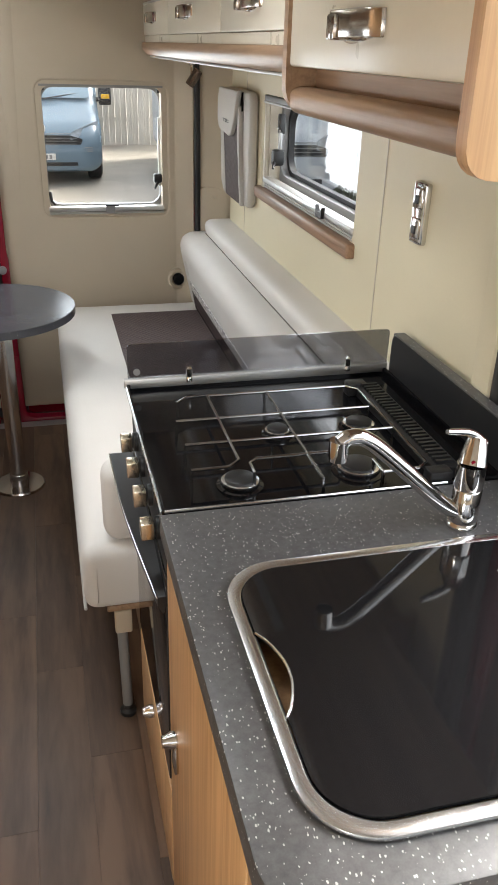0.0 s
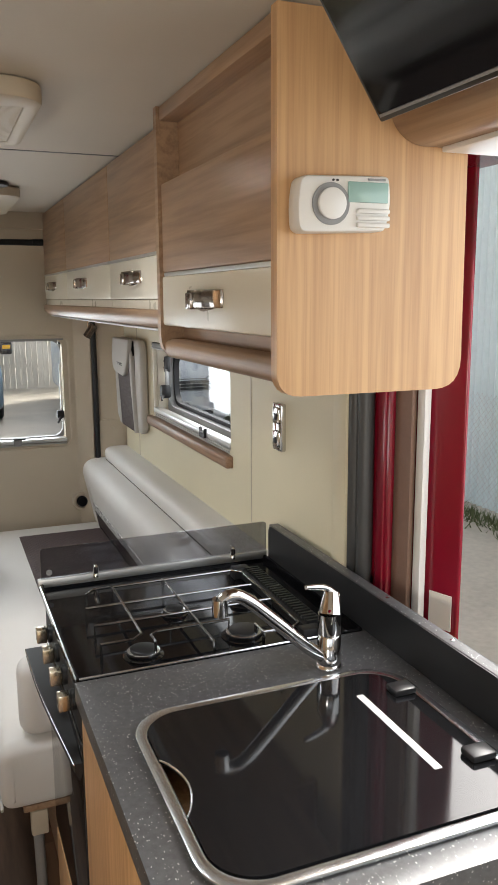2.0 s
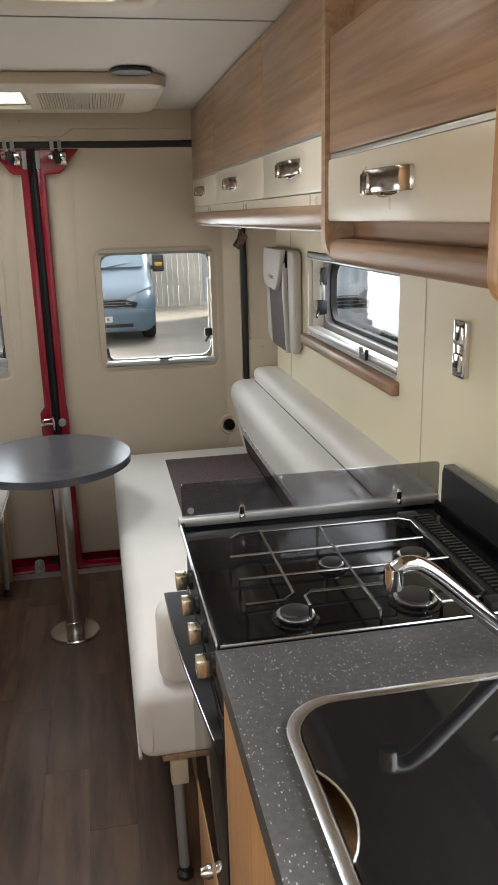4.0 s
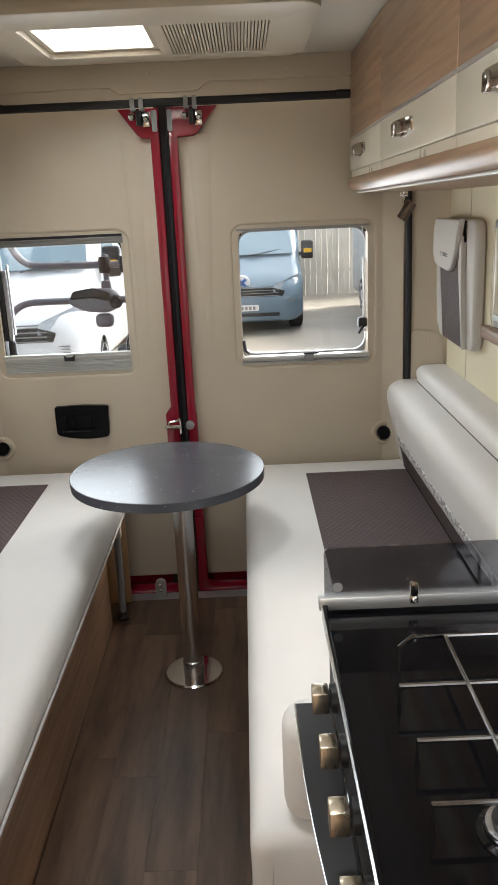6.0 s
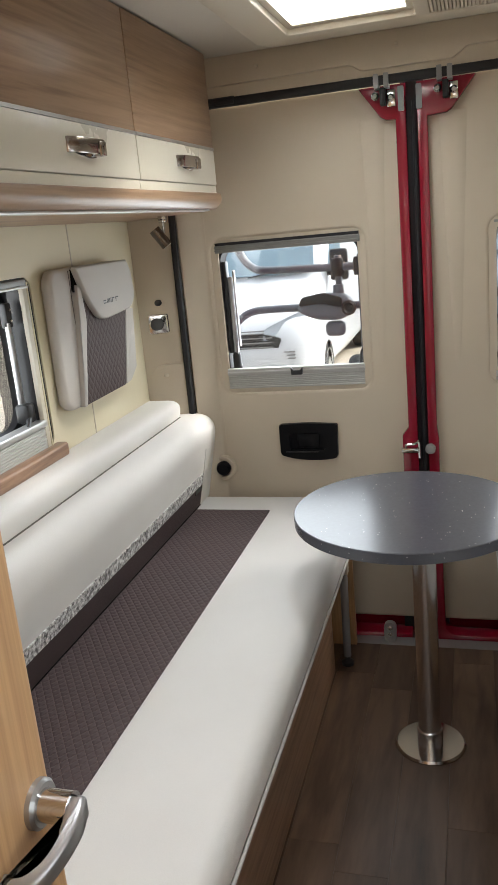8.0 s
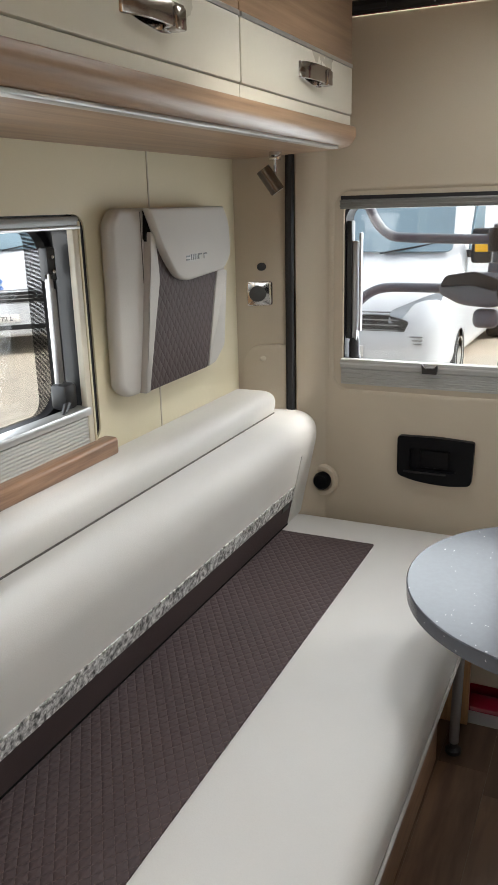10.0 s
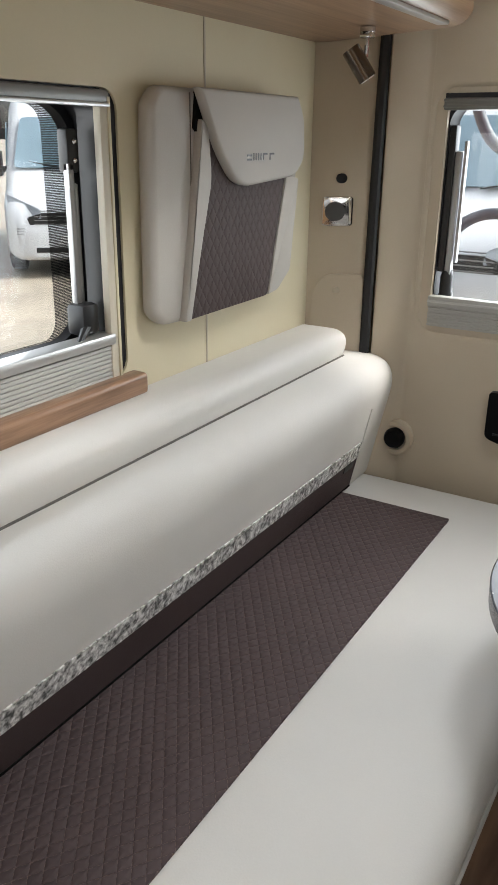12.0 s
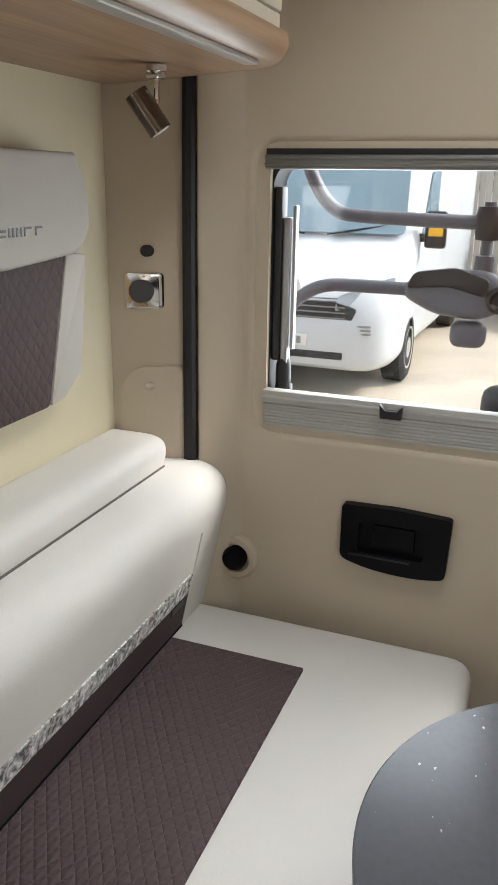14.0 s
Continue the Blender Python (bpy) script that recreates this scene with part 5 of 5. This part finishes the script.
part("cover", box(0.285, 0.72, 1.156, 1.240, 0.516, 0.705, 0.036, 5), "seat", cu)

# ---- headrests on the walls ----
def headrest(s, y0, y1, z0, z1):
    wall = XL if s < 0 else XR
    X = lambda d: wall - s * d
    t = thing("head_cushion", (wall, (y0 + y1) / 2, z0), "pale wall-hung cushion with quilted pocket and flap", "wall cushion", "wall cushions")
    Y = lambda u: y0 + u * (y1 - y0)
    Z = lambda v: z0 + v * (z1 - z0)
    out = rounded([(Y(0), Z(0.06)), (Y(0.06), Z(0)), (Y(0.20), Z(-0.005)), (Y(0.82), Z(0.0)), (Y(0.92), Z(0.07)), (Y(0.99), Z(0.66)), (Y(0.985), Z(0.93)), (Y(0.90), Z(1.0)), (Y(0.06), Z(1.0)), (Y(0.01), Z(0.93))], 0.014, 5)
    pad = part("pad", plate("x", X(0.002), X(0.034), out, (), None, 0.012, 4), "headrest", t)
    part("pad_seam", tube([(X(0.0342), Y(0.175), Z(0.015)), (X(0.0342), Y(0.215), Z(0.45)), (X(0.0342), Y(0.215), Z(0.98))], 0.0012, 6), "seam", pad)
    pk = part("pocket", plate("x", X(0.031), X(0.044), rounded([(Y(0.165), Z(0.004)), (Y(0.72), Z(0.012)), (Y(0.845), Z(0.62)), (Y(0.30), Z(0.84)), (Y(0.235), Z(0.35))], [0.004, 0.01, 0.004, 0.004, 0.03]), (), None, 0.004), "quilt_up", t, "brown quilted pocket")
    part("pocket_side", plate("x", X(0.030), X(0.048), rounded([(Y(0.135), Z(0.004)), (Y(0.170), Z(0.004)), (Y(0.245), Z(0.36)), (Y(0.305), Z(0.62)), (Y(0.285), Z(0.84)), (Y(0.245), Z(0.88)), (Y(0.190), Z(0.40))], [0.004, 0.004, 0.03, 0.02, 0.006, 0.006, 0.03]), (), None, 0.003), "headrest", pk)
    part("pocket_edge", plate("x", X(0.030), X(0.0455), rounded([(Y(0.722), Z(0.014)), (Y(0.80), Z(0.03)), (Y(0.90), Z(0.12)), (Y(0.955), Z(0.60)), (Y(0.848), Z(0.62))], 0.006), (), None, 0.003), "headrest", pk)
    # flat black panel that paints the shade under the flap
    part("shadow_gap", plate("x", X(0.031), X(0.0395), [(Y(0.225), Z(0.84)), (Y(0.46), Z(0.56)), (Y(0.52), Z(0.75)), (Y(0.24), Z(0.985))]), "shade_black", pk)
    fl = bmesh.new()
    pts = rounded([(Y(0.205), Z(1.0)), (Y(0.32), Z(0.74)), (Y(0.42), Z(0.61)), (Y(0.50), Z(0.582)), (Y(0.87), Z(0.615)), (Y(0.945), Z(0.70)), (Y(0.935), Z(0.90)), (Y(0.88), Z(1.0))], [0, 0.03, 0.03, 0.02, 0.018, 0.018, 0.02, 0], 5)
    flap = part("flap", plate("x", X(0.040), X(0.060), pts, (), fl, 0.007, 4), "headrest", t, "pale fold-over flap")
    face = (min(X(0.0595), X(0.0606)), max(X(0.0595), X(0.0606)))
    za = Z(0.700)
    for ya, yb, z0_, z1_ in ((0.0, 0.016, 0.0, 0.003), (0.0, 0.016, 0.0065, 0.010), (0.021, 0.0245, 0.0, 0.012), (0.029, 0.0325, 0.0, 0.012), (0.037, 0.0405, 0.0, 0.012), (0.046, 0.049, 0.0, 0.012), (0.054, 0.057, 0.0, 0.012), (0.057, 0.070, 0.009, 0.012), (0.078, 0.081, 0.0, 0.012), (0.081, 0.094, 0.009, 0.012)):
        part("mark", box(*face, Y(0.49) + ya, Y(0.49) + yb, za + z0_, za + z1_), "black", flap)
    return t


headrest(-1, 2.298, 2.776, 0.972, 1.336)
headrest(1, 2.44, 2.87, 0.985, 1.36)

# ---- fittings on the rear corner posts ----
ang = math.atan2(2.958 - 2.885, 0.143)


def on_post(bm, s):
    """From a wall at y = 0 (u along x, front at minus y) to the slanted face of a rear corner post."""
    for v in bm.verts:
        u, w, z = v.co
        x = -0.885 + u * math.cos(ang) + w * -math.sin(ang) * -1
        y = 2.885 + u * math.sin(ang) + w * math.cos(ang)
        v.co = (mx_(x, s), y, z)
    bmesh.ops.recalc_face_normals(bm, faces=bm.faces[:])
    return bm


for s in (-1, 1):
    ap = thing("access_panel", (mx_(-0.82, s), 2.92, 0.7), "beige rounded access cover on the corner post", "cover", "post covers")
    part("cover", on_post(plate("y", -0.012, 0.002, rounded([(0.026, 0.55), (0.152, 0.55), (0.154, 0.972), (0.138, 0.984), (0.064, 0.982), (0.038, 0.944)], [0, 0, 0.01, 0.01, 0.02, 0.02], 5), (), None, 0.002), s), "lining", ap)
    part("button", on_post(turned(0.094, 0.948, [(0.007, -0.011), (0.007, -0.016), (0.003, -0.019)], 14, "y"), s), "cream_plastic", ap)
sk2 = thing("wall_outlet", (-0.83, 2.93, 1.09), "square chrome outlet with a round grey cover", "outlet")
part("plate", on_post(plate("y", -0.008, 0.002, round_rect(0.050, 0.112, 1.086, 1.148, 0.006), (), None, 0.003), -1), "chrome", sk2)
part("cover", on_post(turned(0.081, 1.117, [(0.020, -0.007), (0.020, -0.013), (0.016, -0.015)], 28, "y"), -1), "dark_cover", sk2)
bt = part("button", on_post(turned(0.086, 1.185, [(0.010, 0.0), (0.010, -0.005), (0.006, -0.009)], 20, "y"), -1), "black")
tagged(bt, "small black round knob on the corner post", "knob")

# ---- table ----
tb = thing("table", (0.042, 2.385, 0), "round dark pedestal table on a steel leg", "table")
part("tabletop", turned(0.014, 2.328, [(0.260, 0.681), (0.276, 0.685), (0.277, 0.709), (0.275, 0.711)], 96), "tabletop", tb)
part("leg", turned(0.042, 2.388, [(0.030, 0.010), (0.030, 0.681)], 36), "steel", tb)
part("collar", turned(0.042, 2.388, [(0.034, 0.008), (0.034, 0.055), (0.031, 0.058)], 36), "steel", tb)
part("base_plate", turned(0.042, 2.395, [(0.092, 0.0), (0.093, 0.004), (0.088, 0.009), (0.034, 0.012)], 56), "chrome", tb)

# ---- washroom wall and door ----
setting("washroom_wall", box(XL, -0.235, 0.0, 1.04, 0.0, CEIL - 0.002), "oak_v", "oak-faced washroom partition beside the aisle", "partition")
wd = thing("washroom_door", (-0.22, 0.72, 0.0), "oak washroom door with a satin lever handle", "door")
part("leaf", plate("z", 0.02, 1.84, rounded([(-0.224, 0.40), (-0.200, 0.40), (-0.200, 1.046), (-0.224, 1.046)], [0, 0, 0.010, 0.010], 5)), "oak_v", wd)
lever = rounded([(-0.172, 1.024), (-0.152, 1.024), (-0.148, 1.006), (-0.153, 0.981), (-0.163, 0.960), (-0.176, 0.948), (-0.199, 0.946), (-0.199, 0.959), (-0.182, 0.961), (-0.170, 0.974), (-0.164, 0.999)], [0.003, 0.004, 0.014, 0.014, 0.010, 0.008, 0.002, 0.002, 0.006, 0.010, 0.010], 4)
bm = plate("z", 0.917, 0.940, lever, (), None, 0.005, 3)
for v in bm.verts:
    k = max(0.0, 1.014 - v.co.y)
    v.co.z = 0.928 + (v.co.z - 0.928) * (1 - 4 * k) - 0.45 * k
lv = part("lever", bm, "satin", wd, "satin grey lever handle")
part("rose", turned(1.020, 0.927, [(0.022, -0.200), (0.022, -0.195), (0.019, -0.192)], 28, "x"), "satin", lv)
part("neck", turned(1.018, 0.928, [(0.0145, -0.193), (0.0145, -0.164)], 22, "x"), "chrome", lv)

# ---- side door opening ----
setting("door_post_trim", box(0.928, 0.944, 0.815, 0.8725, -0.02, 1.74, 0.004), "wall", "cream trim at the side door's edge", "trim")
for x, y in ((0.948, 0.812), (0.951, 0.776)):
    setting("side_door_seal", tube([(x, y, -0.02), (x + 0.004, y, 0.8), (x, y, 1.72)], 0.017, 10), "dark_cover", "dark grey rubber seal of the side door", "seal")
setting("door_post", box(0.968, 0.984, 0.714, 0.82, -0.1, 1.80, 0.006), "red", "red painted post of the side door opening", "door frame")
setting("door_post_step", box(0.962, 0.969, 0.722, 0.750, 0.80, 1.45, 0.003), "red", "raised red flange on the door post", "door frame")
sd = thing("sliding_door", (1.08, 1.2, 0.0), "red sliding side door slid open along the van", "van door")
part("skin", plate("z", -0.15, 1.78, rounded([(1.016, 0.655), (1.045, 0.575), (1.075, 0.615), (1.10, 0.660), (1.105, 1.60), (1.05, 1.60), (1.016, 1.60)], [0.01, 0.012, 0.012, 0.02, 0, 0, 0], 5)), "red", sd)
part("inner_trim", box(0.987, 1.000, 0.668, 1.60, -0.05, 1.70, 0.004), "brown_trim", sd)
part("inner_edge", box(0.998, 1.013, 0.642, 0.667, -0.05, 1.70, 0.003), "white_plastic", sd)
part("sticker", plate("z", 0.895, 0.965, [(1.0200, 0.636), (1.0370, 0.589), (1.0350, 0.588), (1.0180, 0.635)]), "white_plastic", sd, "small white paper sticker")
setting("door_sill", box(0.93, 1.05, -0.62, 0.80, -0.12, -0.01, 0.006), "black", "black step edge of the side door", "step")
setting("roof_rail_side", box(0.935, 1.06, -0.62, 0.86, 1.74, CEIL + 0.05), "red", "red body rail over the side door", "body panel")

# ---- outside ----
GZ = -0.60
setting("ground", plate("z", GZ - 0.1, GZ, [(-300, -300), (300, -300), (300, 300), (-300, 300)]), "concrete", "wet stained concrete yard", "ground", False)


def van(name, x, y, heading, paint, label, plate_text="", tall=1.0):
    """A parked panel van. heading: degrees; 0 faces minus y."""
    t = thing(name, (x, y, GZ), label, "van", "parked vans")
    turn = Matrix.Translation((x, y, GZ)) @ Matrix.Rotation(radians(heading), 4, "Z") @ Matrix.Diagonal((1, 1, tall, 1))

    def put(nm, bm, mat, parent=None, lab=""):
        bmesh.ops.transform(bm, matrix=turn, verts=bm.verts[:])
        return part(nm, bm, mat, parent or t, lab)

    secs = ((0.0, 0.66, 0.30, 0.62), (0.06, 0.86, 0.26, 0.80), (0.18, 0.97, 0.24, 0.98), (0.45, 1.02, 0.22, 1.14), (0.95, 1.03, 0.22, 1.30), (1.12, 1.03, 0.22, 1.42), (1.75, 1.0, 0.22, 2.12), (2.2, 1.0, 0.22, 2.40), (3.0, 1.02, 0.22, 2.50), (5.9, 1.02, 0.24, 2.50))
    bm, rings = bmesh.new(), []
    for yy, hw, z0, z1 in secs:
        r = min(0.20, (z1 - z0) * 0.3)
        rings.append([bm.verts.new((u, yy, v)) for u, v in round_rect(-hw, hw, z0, z1, r, 5)])
    for a, b in zip(rings, rings[1:]):
        for i in range(len(a)):
            bm.faces.new((a[i], a[(i + 1) % len(a)], b[(i + 1) % len(a)], b[i]))
    bm.faces.new(rings[0]), bm.faces.new(rings[-1])
    bmesh.ops.recalc_face_normals(bm, faces=bm.faces[:])
    body = put("body", bm, paint)
    # windscreen on the slope between bonnet and roof
    bm = plate("z", 0.0, 0.012, rounded([(-0.90, 0.0), (0.90, 0.0), (0.80, 0.92), (-0.80, 0.92)], 0.09, 5))
    bmesh.ops.transform(bm, matrix=Matrix.Translation((0, 1.075, 1.425)) @ Matrix.Rotation(math.atan2(0.70, 0.63), 4, "X"), verts=bm.verts[:])
    ws_ = put("windscreen", bm, "sky_glass")
    put("bonnet_line", tube([(-0.80, 0.16, 0.90), (-0.4, 0.085, 0.905), (0.4, 0.085, 0.905), (0.80, 0.16, 0.90)], 0.008, 6, None, 1), "grey_plastic", body)
    for sx in (-1, 1):
        for k in range(3):
            put("air_slot", box(min(sx * 0.62, sx * 0.84), max(sx * 0.62, sx * 0.84), 0.03, 0.12, 0.60 + k * 0.035, 0.615 + k * 0.035, 0.004), "grey_plastic", body)
        bm = tube([(sx * 0.12, 1.02, 1.415), (sx * 0.75, 1.16, 1.52)], 0.010, 6)
        put("wiper", bm, "black", ws_)
        # headlamp swept along the wing
        bm = plate("y", 0.0, 0.05, rounded([(0.50, 0.80), (0.93, 0.88), (0.97, 1.10), (0.84, 1.06), (0.52, 0.93)], 0.03, 4))
        for v in bm.verts:
            v.co.y += 0.02 + 0.85 * max(0.0, v.co.x - 0.6) ** 1.2 + 0.45 * max(0.0, v.co.z - 0.85)
            v.co.x *= sx
        bmesh.ops.recalc_face_normals(bm, faces=bm.faces[:])
        hl = put("headlamp", bm, "lamp_glass")
        # mirror
        mr = put("mirror", box(min(sx * 1.06, sx * 1.27), max(sx * 1.06, sx * 1.27), 1.22, 1.32, 1.30, 1.66, 0.035, 3), "black")
        put("mirror_arm", box(min(sx * 0.98, sx * 1.08), max(sx * 0.98, sx * 1.08), 1.24, 1.30, 1.36, 1.44, 0.01), "black", mr)
        put("indicator", box(min(sx * 1.10, sx * 1.24), max(sx * 1.10, sx * 1.24), 1.205, 1.222, 1.42, 1.50, 0.008), "amber", mr)
        put("fog_pocket", turned(sx * 0.74, 0.52, [(0.075, 0.16), (0.075, 0.06), (0.04, 0.055)], 18, "y"), "grey_plastic")
        for wy in (1.0, 4.6):
            wh = put("wheel", turned(wy, 0.34, [(0.30, sx * 0.80), (0.34, sx * 0.82), (0.34, sx * 1.0), (0.30, sx * 1.03), (0.22, sx * 1.03)], 32, "x"), "tyre")
            put("rim", turned(wy, 0.34, [(0.215, sx * 1.01), (0.215, sx * 1.034), (0.15, sx * 1.022), (0.05, sx * 1.04)], 24, "x"), "alloy", wh)
        sg = plate("x", sx * 1.012, sx * 1.030, rounded([(1.30, 1.42), (1.85, 2.05), (2.25, 2.05), (2.25, 1.42)], 0.06, 4))
        put("side_glass", sg, "sky_glass")
    gr = put("grille", plate("y", 0.035, 0.10, rounded([(-0.62, 0.63), (0.62, 0.63), (0.70, 0.82), (0.50, 0.88), (-0.50, 0.88), (-0.70, 0.82)], 0.03, 4)), "black")
    for z in (0.68, 0.73, 0.78, 0.83):
        put("grille_bar", box(-0.60, 0.60, 0.026, 0.040, z, z + 0.012, 0.003), "grey_plastic", gr)
    put("lower_intake", box(-0.60, 0.60, -0.008, 0.05, 0.36, 0.43, 0.01), "black")
    bd = put("badge", turned(0.0, 0.98, [(0.135, 0.30), (0.135, 0.150), (0.115, 0.140)], 30, "y"), "white_plastic")
    for tilt in (45, -45):
        bm = box(-0.095, 0.095, 0.130, 0.1415, -0.026, 0.026, 0.004)
        bmesh.ops.transform(bm, matrix=Matrix.Translation((0, 0, 0.98)) @ Matrix.Rotation(radians(tilt), 4, "Y"), verts=bm.verts[:])
        put("badge_bar", bm, "blue_mark", bd)
    pt = put("number_plate", box(-0.26, 0.26, -0.020, 0.0, 0.47, 0.58, 0.006), "white_plastic")
    if plate_text:
        cu_ = bpy.data.curves.new("plate_letters", "FONT")
        cu_.body, cu_.size, cu_.align_x, cu_.extrude = plate_text, 0.095, "CENTER", 0.002
        tmp = bpy.data.objects.new("plate_letters", cu_)
        me = bpy.data.meshes.new_from_object(tmp)
        bpy.data.objects.remove(tmp)
        bm = bmesh.new()
        bm.from_mesh(me)
        bmesh.ops.transform(bm, matrix=Matrix.Translation((0, -0.023, 0.492)) @ Matrix.Rotation(radians(90), 4, "X"), verts=bm.verts[:])
        put("letters", bm, "black", pt)
    else:
        for i in range(7):
            put("mark", box(-0.22 + i * 0.064, -0.18 + i * 0.064, -0.023, -0.019, 0.492, 0.558), "grey_plastic", pt)
    return t


van("parked_van", -2.5, 8.6, 0, "white_paint", "white panel van parked behind the rear doors")
van("parked_van", 0.20, 13.1, 0, "blue_paint", "blue-grey panel van parked further back", "", 0.87)
van("parked_van", -7.8, 9.6, 42, "white_paint", "white van parked on the yard beside", "WV72 L")
van("parked_van", -11.4, 9.0, 55, "teal_paint", "dark teal van parked beside the white one")
van("parked_van", 3.5, 10.8, 0, "white_paint", "white van parked near the corrugated fence")

fr = thing("board_fence", (1.0, 18.8, GZ), "weathered pale board fence behind the vans", "fence")
for i in range(140):
    x = -9.0 + i * 0.13
    part("board", box(x, x + 0.122, 18.8 + 0.03 * (i % 2), 18.83 + 0.03 * (i % 2), GZ, GZ + 2.5), "fence_board", fr, "", False)
for z in (GZ + 0.5, GZ + 2.0):
    part("rail", box(-9.0, 9.3, 18.87, 18.93, z, z + 0.09), "fence_board", fr, "", False)

cf = thing("corrugated_fence", (5.2, 6.0, GZ), "pale blue-grey corrugated sheet fence", "fence")
for k_ in range(14):
    y0 = -6.0 + k_ * 1.6
    bm = bmesh.new()
    cols = []
    for i in range(65):
        yy = y0 + 1.62 * i / 64
        xx = 5.25 + 0.016 * math.cos(2 * math.pi * yy / 0.10) + 0.008 * (k_ % 2)
        cols.append([bm.verts.new((xx, yy, z)) for z in (GZ - 0.02, GZ + 4.6)] + [bm.verts.new((xx + 0.004, yy, z)) for z in (GZ - 0.02, GZ + 4.6)])
    for a, b in zip(cols, cols[1:]):
        bm.faces.new((a[0], b[0], b[1], a[1])), bm.faces.new((a[2], a[3], b[3], b[2]))
    part("sheet", bm, "corrugated", cf)
for z in (GZ + 0.4, GZ + 1.6, GZ + 2.8, GZ + 4.3):
    part("rail", box(5.30, 5.36, -6.0, 16.4, z, z + 0.06), "grey_plastic", cf)
wf = thing("wire_fence", (5.05, 6.0, GZ), "grey chain-link fence in front of the sheets", "fence")
bm = bmesh.new()
for i in range(150):
    for dy in (1.2, -1.2):
        y0 = 2.0 + i * 0.07
        a, b = Vector((5.08, y0, GZ)), Vector((5.08, y0 + dy, GZ + 1.2))
        vs = [bm.verts.new(p) for p in (a + Vector((0, -0.003, 0)), a + Vector((0, 0.003, 0)), b + Vector((0, 0.003, 0)), b + Vector((0, -0.003, 0)))]
        bm.faces.new(vs)
part("mesh", bm, "alloy", wf, "", False)
for y in (2.0, 4.5, 7.0, 9.5, 12.0):
    part("post", tube([(5.09, y, GZ), (5.09, y, GZ + 1.3)], 0.025, 10), "grey_plastic", wf)

rng = random.Random(5)
bm = bmesh.new()
for i in range(5200):
    x, y = 5.05 - abs(rng.gauss(0, 0.16)), rng.uniform(1.5, 13)
    h, a = rng.uniform(0.02, 0.11), rng.uniform(0, 6.28)
    dx, dy = 0.008 * math.cos(a), 0.008 * math.sin(a)
    lean = Vector((rng.gauss(0, 0.05), rng.gauss(0, 0.05), h))
    p = Vector((x, y, GZ))
    bm.faces.new([bm.verts.new(q) for q in (p + Vector((dx, dy, 0)), p - Vector((dx, dy, 0)), p + lean)])
part("weeds", bm, "grass", None, "tufts of green weeds along the fence's foot", False, "stuff", "weeds")

# ---- plain underside and skirts that close the camper ----
setting("underbody", box(XL + 0.05, XR - 0.05, FLOOR_FRONT + 0.1, 2.95, GZ + 0.25, -0.062), "black", "dark plain underside of the camper", "underbody", False)
for y in (-1.6, 2.0):
    for sx in (-1, 1):
        x0 = MID + sx * 0.80
        setting("camper_wheel", turned(y, GZ + 0.34, [(0.30, x0 - sx * 0.18), (0.34, x0 - sx * 0.16), (0.34, x0), (0.30, x0 + sx * 0.03), (0.20, x0 + sx * 0.02)], 32, "x"), "tyre", "black road wheel under the camper", "wheel")
setting("skirt_left", box(XL - 0.09, XL - 0.055, FLOOR_FRONT, 3.05, -0.35, 0.86), "red", "red outer body side below the windows", "body panel")
setting("skirt_right", box(XR + 0.055, XR + 0.075, 1.61, 3.05, -0.35, 0.98), "red", "red outer body side below the window", "body panel")

# ---- floor planks, last ----
PW = 0.1205
meshes = {}
for c in range(15):
    x0 = XL + 0.001 + c * PW
    off = (0.0, 0.31, 0.55, 0.14, 0.43, 0.64)[c % 6]
    y = FLOOR_FRONT - off
    while y < 2.90:
        a, b = max(y, FLOOR_FRONT), min(y + 0.72, 2.90)
        if b - a > 0.03:
            key = round(b - a, 4)
            if key not in meshes:
                bm = box(0, PW - 0.0003, 0, b - a - 0.0003, 0, 0.006, 0.0004, 1)
                me = bpy.data.meshes.new("plank")
                bm.to_mesh(me)
                bm.free()
                me.materials.append(M["plank"])
                meshes[key] = me
            ob = new("plank", meshes[key])
            ob.parent = floor
            ob.location = (x0, a, -0.0065)
        y += 0.72
